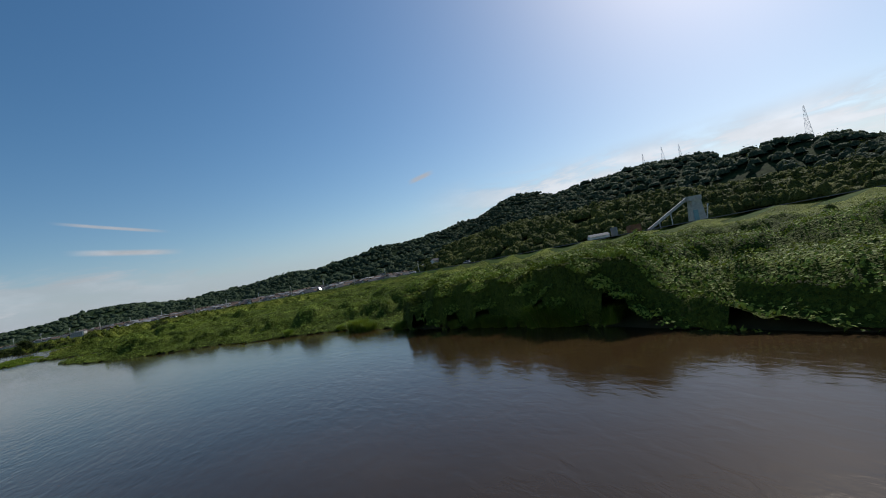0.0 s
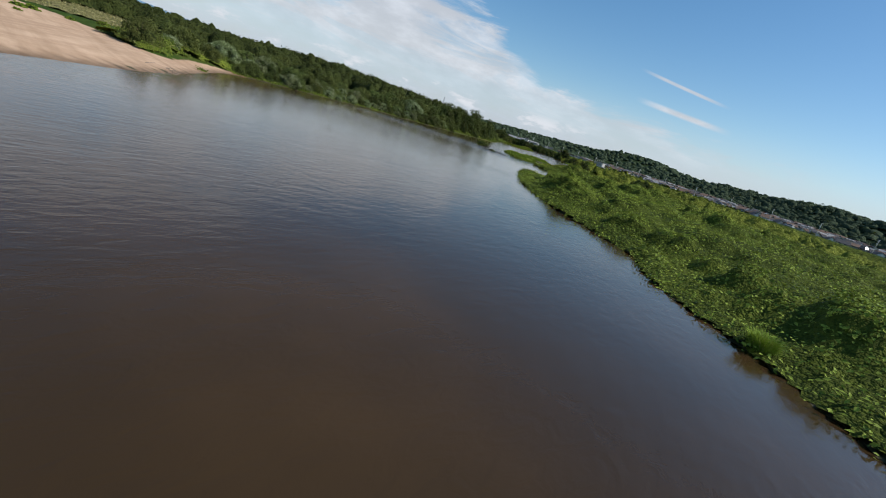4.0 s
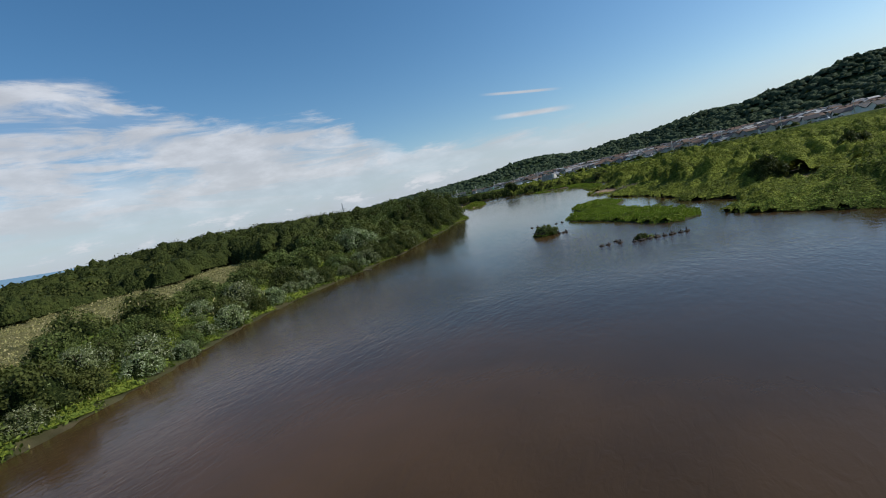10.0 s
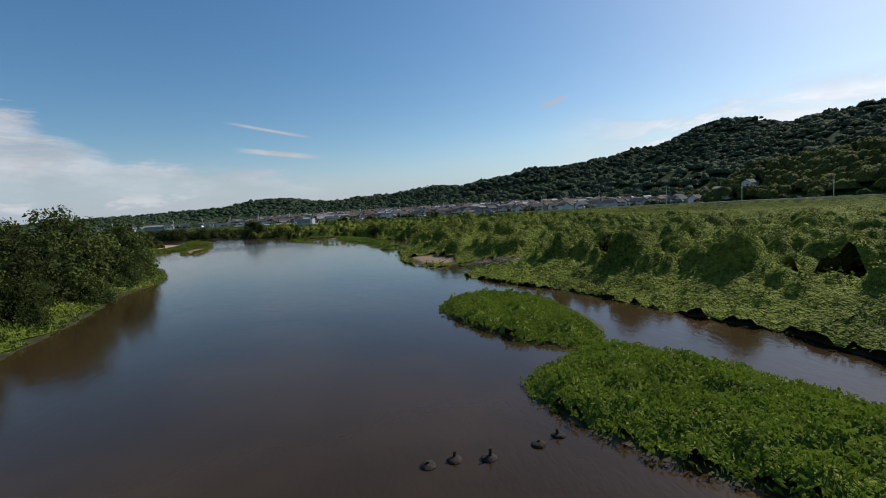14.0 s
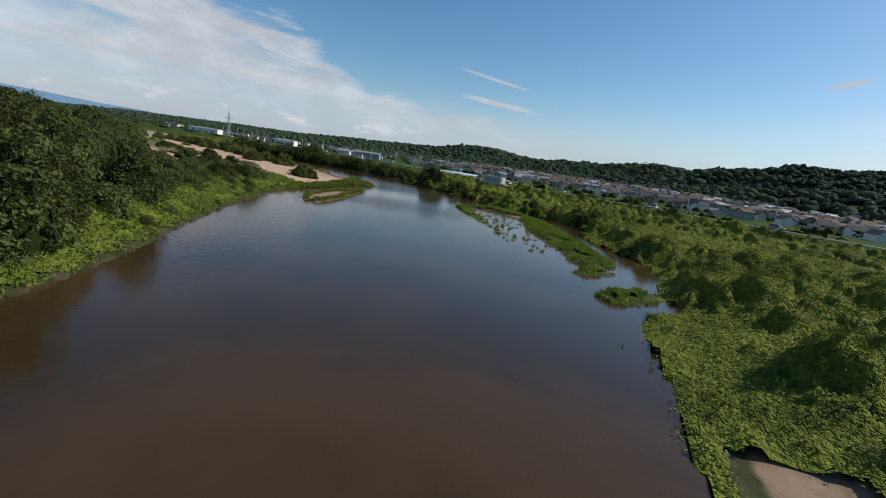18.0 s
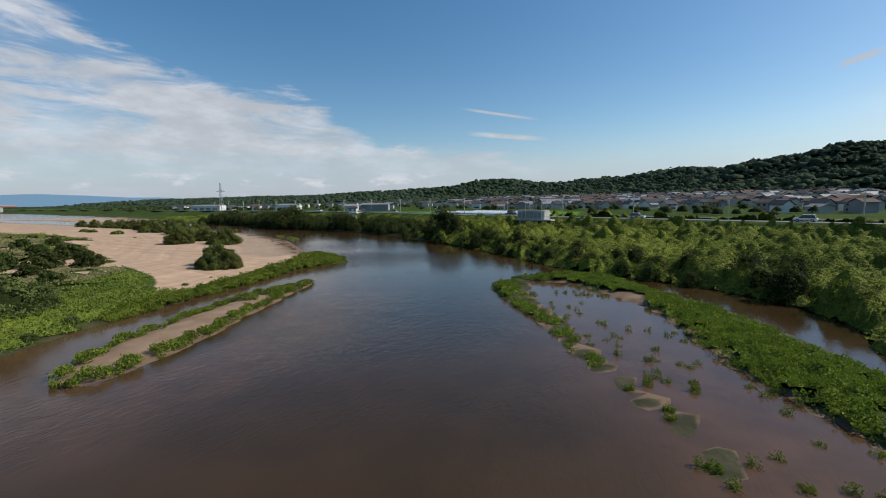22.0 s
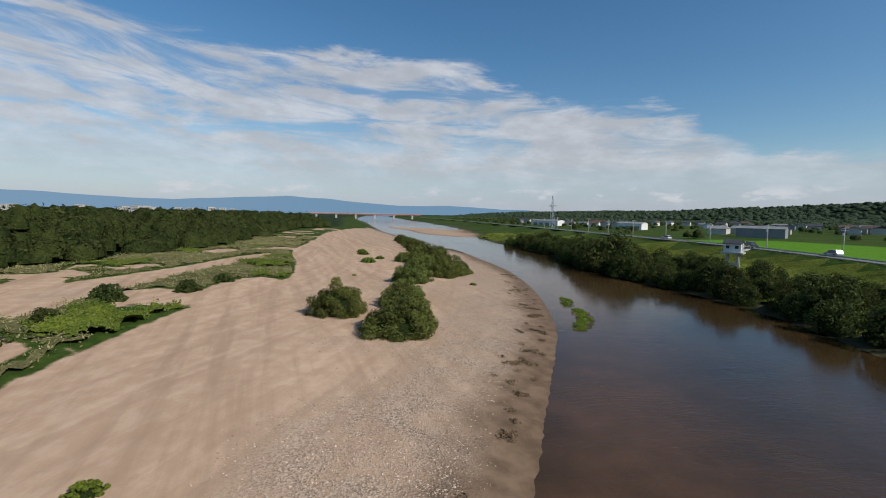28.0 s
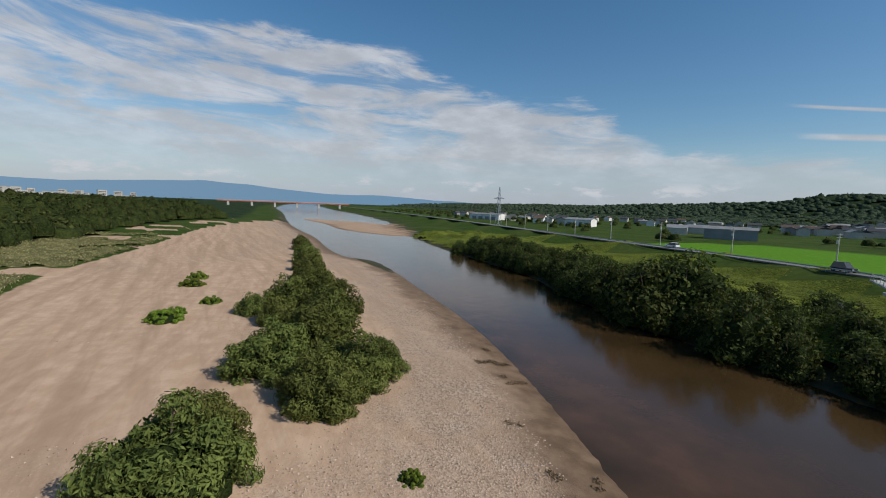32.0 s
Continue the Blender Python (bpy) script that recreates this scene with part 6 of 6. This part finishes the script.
# the excavator by the paddy field
ex = tagged(new("excavator"), "green excavator with a raised boom beside the field", "excavator")
for y in (-1.1, 1.1):
    part("track", block(-1.9, 1.9, y - 0.3, y + 0.3, 0, 0.8, 0.2), M_RUBBER, ex)
part("body", block(-1.9, 1.3, -1.3, 1.3, 0.9, 2.0, 0.1), M_GREENP, ex)
part("cab", block(0.1, 1.4, 0.2, 1.3, 2.0, 3.1, 0.08), M_PANE, ex)
part("boom", shape([(1.2, -0.2, 1.8), (1.2, 0.2, 1.8), (3.2, 0.2, 5.2), (3.2, -0.2, 5.2), (1.6, -0.2, 1.5), (1.6, 0.2, 1.5), (3.6, 0.2, 5.0), (3.6, -0.2, 5.0)], [(0, 1, 2, 3), (7, 6, 5, 4), (0, 4, 5, 1), (2, 6, 7, 3), (1, 5, 6, 2), (0, 3, 7, 4)]), M_GREENP, ex)
part("arm", rod((3.4, 0, 5.1), (6.0, 0, 3.2), 0.22, 0.15, 6), M_GREENP, ex)
part("bucket", block(5.7, 6.5, -0.5, 0.5, 2.5, 3.2, 0.1), M_STEEL, ex)
stand(ex, -262, 548, 140, 0)

# the far bridge
bridge = tagged(new("bridge"), "long red girder bridge on concrete piers far downstream", "bridge")
part("deck", block(-130, 130, -5, 5, 9.6, 10.4), M_CONC, bridge)
for y in (-4.6, 4.6):
    part("girder", block(-130, 130, y - 0.3, y + 0.3, 7.4, 9.6), M_RED, bridge)
for k in range(6):
    part("pier", block(-112 + k * 44, -108 + k * 44, -4, 4, -2, 7.4), M_PALE, bridge)
bridge.matrix_basis = pose(-1190, 520, 3.0, 0, 0, 80)

# ---- river clutter ----
def sticks(name, label, category, n, spread_xy, length, thick, mat, seed, piece):
    rng = np.random.default_rng(seed)
    ob = tagged(new(name), label, category)
    for k in range(n):
        x, y = rng.normal(0, spread_xy[0]), rng.normal(0, spread_xy[1])
        a, l, u = rng.uniform(0, 6.28), length * rng.uniform(0.4, 1.2), rng.uniform(-0.05, 0.45)
        z = rng.uniform(0.05, 0.6)
        d = Vector((math.cos(a), math.sin(a), u)) * l / 2
        c = Vector((x, y, z))
        bend = Vector((rng.normal(), rng.normal(), abs(rng.normal()))) * l * 0.06
        r = thick * rng.uniform(0.5, 1.3)
        bm = rod(c - d, c + bend, r, r * 0.75, 6)
        rod(c + bend, c + d, r * 0.75, r * 0.3, 6, bm)
        part(piece, bm, mat, ob)
    return ob


sticks("driftwood_pile", "tangled heap of bleached driftwood on the shore", "driftwood", 60, (2.4, 0.9), 2.6, 0.07, M_DRIFT, 5, "branch").matrix_basis = pose(-77.8, 191.6, 0.75, 0, 0, -20)
sticks("driftwood_bundle", "small bundle of grey driftwood at the water's edge", "driftwood", 26, (1.0, 0.3), 0.8, 0.03, M_DRIFT, 6, "branch").matrix_basis = pose(-53.2, 48.4, 0.12, 0, 0, 40)
sticks("fallen_log", "dark fallen branch caught beside the reed clump", "driftwood", 4, (0.4, 0.2), 1.7, 0.07, M_PILE, 8, "branch").matrix_basis = pose(-83.6, 137.2, 0.15, 0, 0, 120)
sticks("drift_snag", "pale branch stranded in the shallow water", "driftwood", 6, (1.0, 0.3), 2.5, 0.07, M_DRIFT, 9, "branch").matrix_basis = pose(-107.5, 128.5, 0.05, 0, 0, 30)


def old_pile(seed, h):
    rng = np.random.default_rng(seed)
    ob = tagged(new("old_pile"), "dark rotten timber pile standing in the river", "timber pile", "old timber piles")
    part("post", rod((0, 0, -1.2), (rng.normal() * 0.08, rng.normal() * 0.08, h), 0.08, 0.05, 7), M_PILE, ob)
    bm = bmesh.new()
    bmesh.ops.create_icosphere(bm, subdivisions=2, radius=0.26)
    for v in bm.verts:
        v.co = v.co * (1 + 0.3 * noise.noise(v.co * 3 + Vector((seed, 0, 0))))
        v.co.z *= 0.45
    part("rubble", bm, M_PILE, ob)
    return ob


piles = [old_pile(i, 0.16 + 0.1 * i) for i in range(3)]
spots = [(-73.2, 124.6), (-72.6, 125.0), (-71.6, 125.3), (-72.1, 126.3)] + [(-70.3 + 0.42 * k + 0.15 * math.sin(k * 2.1), 124.9 + 0.21 * k) for k in range(11)]
spots += [(-88.2, 149.0), (-87.3, 149.2), (-86.2, 149.1), (-84.4, 149.7), (-83.6, 150.2), (-80.9, 138.2), (-80.4, 138.3), (-79.9, 138.0), (-80.2, 138.9)]
for n, (x, y) in enumerate(spots):
    m = pose(x, y, 0.02, 0, 0, n * 47)
    if n < 3:
        piles[n].matrix_basis = m
    else:
        copy_thing(piles[n % 3], m)

clump = tree("reed_clump", "round green bush on a tiny river islet", "bush", 71, 1.9, 1.5, 26, 3600, 0.09, M_BUSH)
plant(clump, [(-82.7, 138.3, 0.72), (-81.6, 138.0, 0.4), (-83.9, 137.9, 0.32), (-69.8, 126.2, 0.38), (-86.4, 148.9, 0.2)], RNG)
lone = tree("lone_bush", "dark round bush on the green flat", "bush", 72, 2.4, 2.8, 30, 2600, 0.17, M_WOOD)
plant(lone, [(-56.5, 153, 1.0), (-44, 170, 0.9), (-66, 186, 0.8), (-40, 150, 0.9), (-30, 128, 0.9)], RNG)

# tall grass tussocks at the foot of the bank
def tussock(seed, tall, blades):
    rng = np.random.default_rng(seed)
    a, r = rng.uniform(0, 6.28, blades), 0.75 * np.sqrt(rng.uniform(0, 1, blades))
    foot = np.stack([np.cos(a) * r, np.sin(a) * r, np.zeros(blades)], -1)
    out = np.stack([np.cos(a), np.sin(a), np.zeros(blades)], -1) * (0.25 + 0.7 * r[:, None]) * rng.uniform(0.2, 1.3, (blades, 1)) + rng.normal(0, 0.3, (blades, 3)) * (1, 1, 0)
    h = tall * rng.uniform(0.35, 1.1, blades)[:, None] * (0, 0, 1)
    side = unit(np.cross(out + (0.01, 0, 0), (0, 0, 1.0))) * 0.018
    mid, tip = foot + out * 0.35 + h * 0.7, foot + out + h * 0.95
    co = np.stack([foot - side, foot + side, mid + side * 0.9, mid - side * 0.9, tip + side * 0.2, tip - side * 0.2], 1).reshape(-1, 3)
    k = np.arange(blades)[:, None] * 6
    q = np.concatenate([k + (0, 1, 2, 3), k + (3, 2, 4, 5)], 0)
    ob = tagged(new("grass_tussock"), "tall bright grass tussock at the water's edge", "grass", "tussocks below the east bank")
    new("foliage", faces_mesh("foliage", co, q, M_REED)).parent = ob
    new("root_mat", dome_mesh("root_mat", [(0, 0, -0.25, 0.7, 0.5)], M_MEADOW, 10, 4)).parent = ob
    return ob


spots = [(9.9, 29.2, 0.55), (10.7, 27.4, 0.7), (11.2, 26.3, 0.6), (11.6, 25.3, 0.75), (12.0, 24.3, 0.6), (12.7, 22.4, 1.0), (13.1, 21.3, 1.05), (13.6, 20.2, 0.95), (14.2, 18.2, 0.7), (7.4, 35.6, 0.6), (5.5, 40.2, 0.85), (5.0, 41.6, 1.0), (4.7, 43.0, 0.9), (3.6, 46.0, 0.6), (-1.6, 52.0, 0.55)]
for i, proto in enumerate([tussock(81, 1.15, 900), tussock(82, 1.0, 800), tussock(83, 1.3, 1000)]):
    plant(proto, spots[i::3], RNG, 0.9, 1.1, 0.0)

# stones strewn over the gravel
def stones(n, seed):
    rng = np.random.default_rng(seed)
    cx, cy = np.meshgrid(np.arange(-285, -185, 0.5), np.arange(300, 372, 0.5))
    cx, cy = cx.ravel(), cy.ravel()
    i, j = np.clip(np.searchsorted(gx, cx), 0, len(gx) - 1), np.clip(np.searchsorted(gy, cy), 0, len(gy) - 1)
    w = gravel[j, i] * (0.35 + step(heave(cx, cy, 7, 3.1), -0.2, 0.4))
    pick = rng.choice(len(cx), n, p=w / w.sum())
    x, y = cx[pick] + rng.uniform(-0.3, 0.3, n), cy[pick] + rng.uniform(-0.3, 0.3, n)
    s = 0.03 + 0.075 * rng.uniform(0, 1, n) ** 3
    oct_ = np.array([(1, 0, 0), (0, 1, 0), (-1, 0, 0), (0, -1, 0), (0, 0, 0.6), (0, 0, -0.6)], float)
    co = np.stack([x, y, heights(x, y) + s * 0.2], -1)[:, None] + oct_[None] * rng.uniform(0.6, 1.4, (n, 6, 1)) * s[:, None, None]
    tri = np.array([(0, 1, 4), (1, 2, 4), (2, 3, 4), (3, 0, 4)])
    f = (np.arange(n)[:, None, None] * 6 + tri[None]).reshape(-1, 3)
    return tagged(new("gravel_stones", faces_mesh("gravel_stones", co.reshape(-1, 3), f, M_STONE_L)), "loose pale river stones strewn over the bar", "stones", kind="stuff")


def stone_material():
    m, N, b = material("loose_stone")
    r = N.add("ShaderNodeNewGeometry").outputs["Random Per Island"]
    N.link(N.mix(r, (0.24, 0.178, 0.130, 1), (0.50, 0.390, 0.295, 1)), b.inputs["Base Color"])
    b.inputs["Roughness"].default_value, b.inputs["Specular IOR Level"].default_value = 0.95, 0.1
    return m


M_STONE_L = stone_material()
stones(34000, 12)

# trees among the houses
tx, ty = scatter(9000, -1300, 330, 200, 1500, lambda x, y: sample("beyond", x, y) & (sample("lev", x, y) > 70) & (sample("hill", x, y) < 15) & (heave(x, y, 30, 21.0) > -0.06) & (np.max([signed(x, y, np.array(p, float)) for p in PADDIES], axis=0) < -5), RNG)
woodland("village_trees", "dark trees between the houses", (tx[:1900], ty[:1900]), 3.0, 5.0, 14, 12, 0.16, M_WOOD, 0.6, None, 3)
fx, fy = scatter(9000, -3600, -300, 480, 3000, lambda x, y: sample("beyond", x, y) & (sample("lev", x, y) > 420) & (heave(x, y, 300, 22.0) > -0.15), RNG)
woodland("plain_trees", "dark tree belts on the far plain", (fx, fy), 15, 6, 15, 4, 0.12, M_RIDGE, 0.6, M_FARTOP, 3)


# far mountains: a flat backdrop that glows in the blue of the haze
def far_range(az0, az1, dist, seed):
    n = 160
    a = np.radians(np.linspace(az0, az1, n))
    az = np.linspace(az0, az1, n)
    e = np.interp(az, (-150, -112, -104, -100, -92, -88, -80, -74, -68, -55, -40), (1.2, 1.8, 1.5, 1.4, 2.0, 2.15, 1.6, 1.2, 1.35, 0.8, 0.4)) + 0.2 * heave(az, np.full(n, seed), 5.0, seed)
    x, y = -190 + np.sin(a) * dist, 320 + np.cos(a) * dist
    top = dist * np.tan(np.radians(e))
    co = np.vstack([np.column_stack([x, y, np.full(n, -30)]), np.column_stack([x, y, top])])
    i = np.arange(n - 1)
    m, N, b = material("mountain_haze_glow")
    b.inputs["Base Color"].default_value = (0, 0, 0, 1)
    # self-lit: distance haze is put into the emission colour
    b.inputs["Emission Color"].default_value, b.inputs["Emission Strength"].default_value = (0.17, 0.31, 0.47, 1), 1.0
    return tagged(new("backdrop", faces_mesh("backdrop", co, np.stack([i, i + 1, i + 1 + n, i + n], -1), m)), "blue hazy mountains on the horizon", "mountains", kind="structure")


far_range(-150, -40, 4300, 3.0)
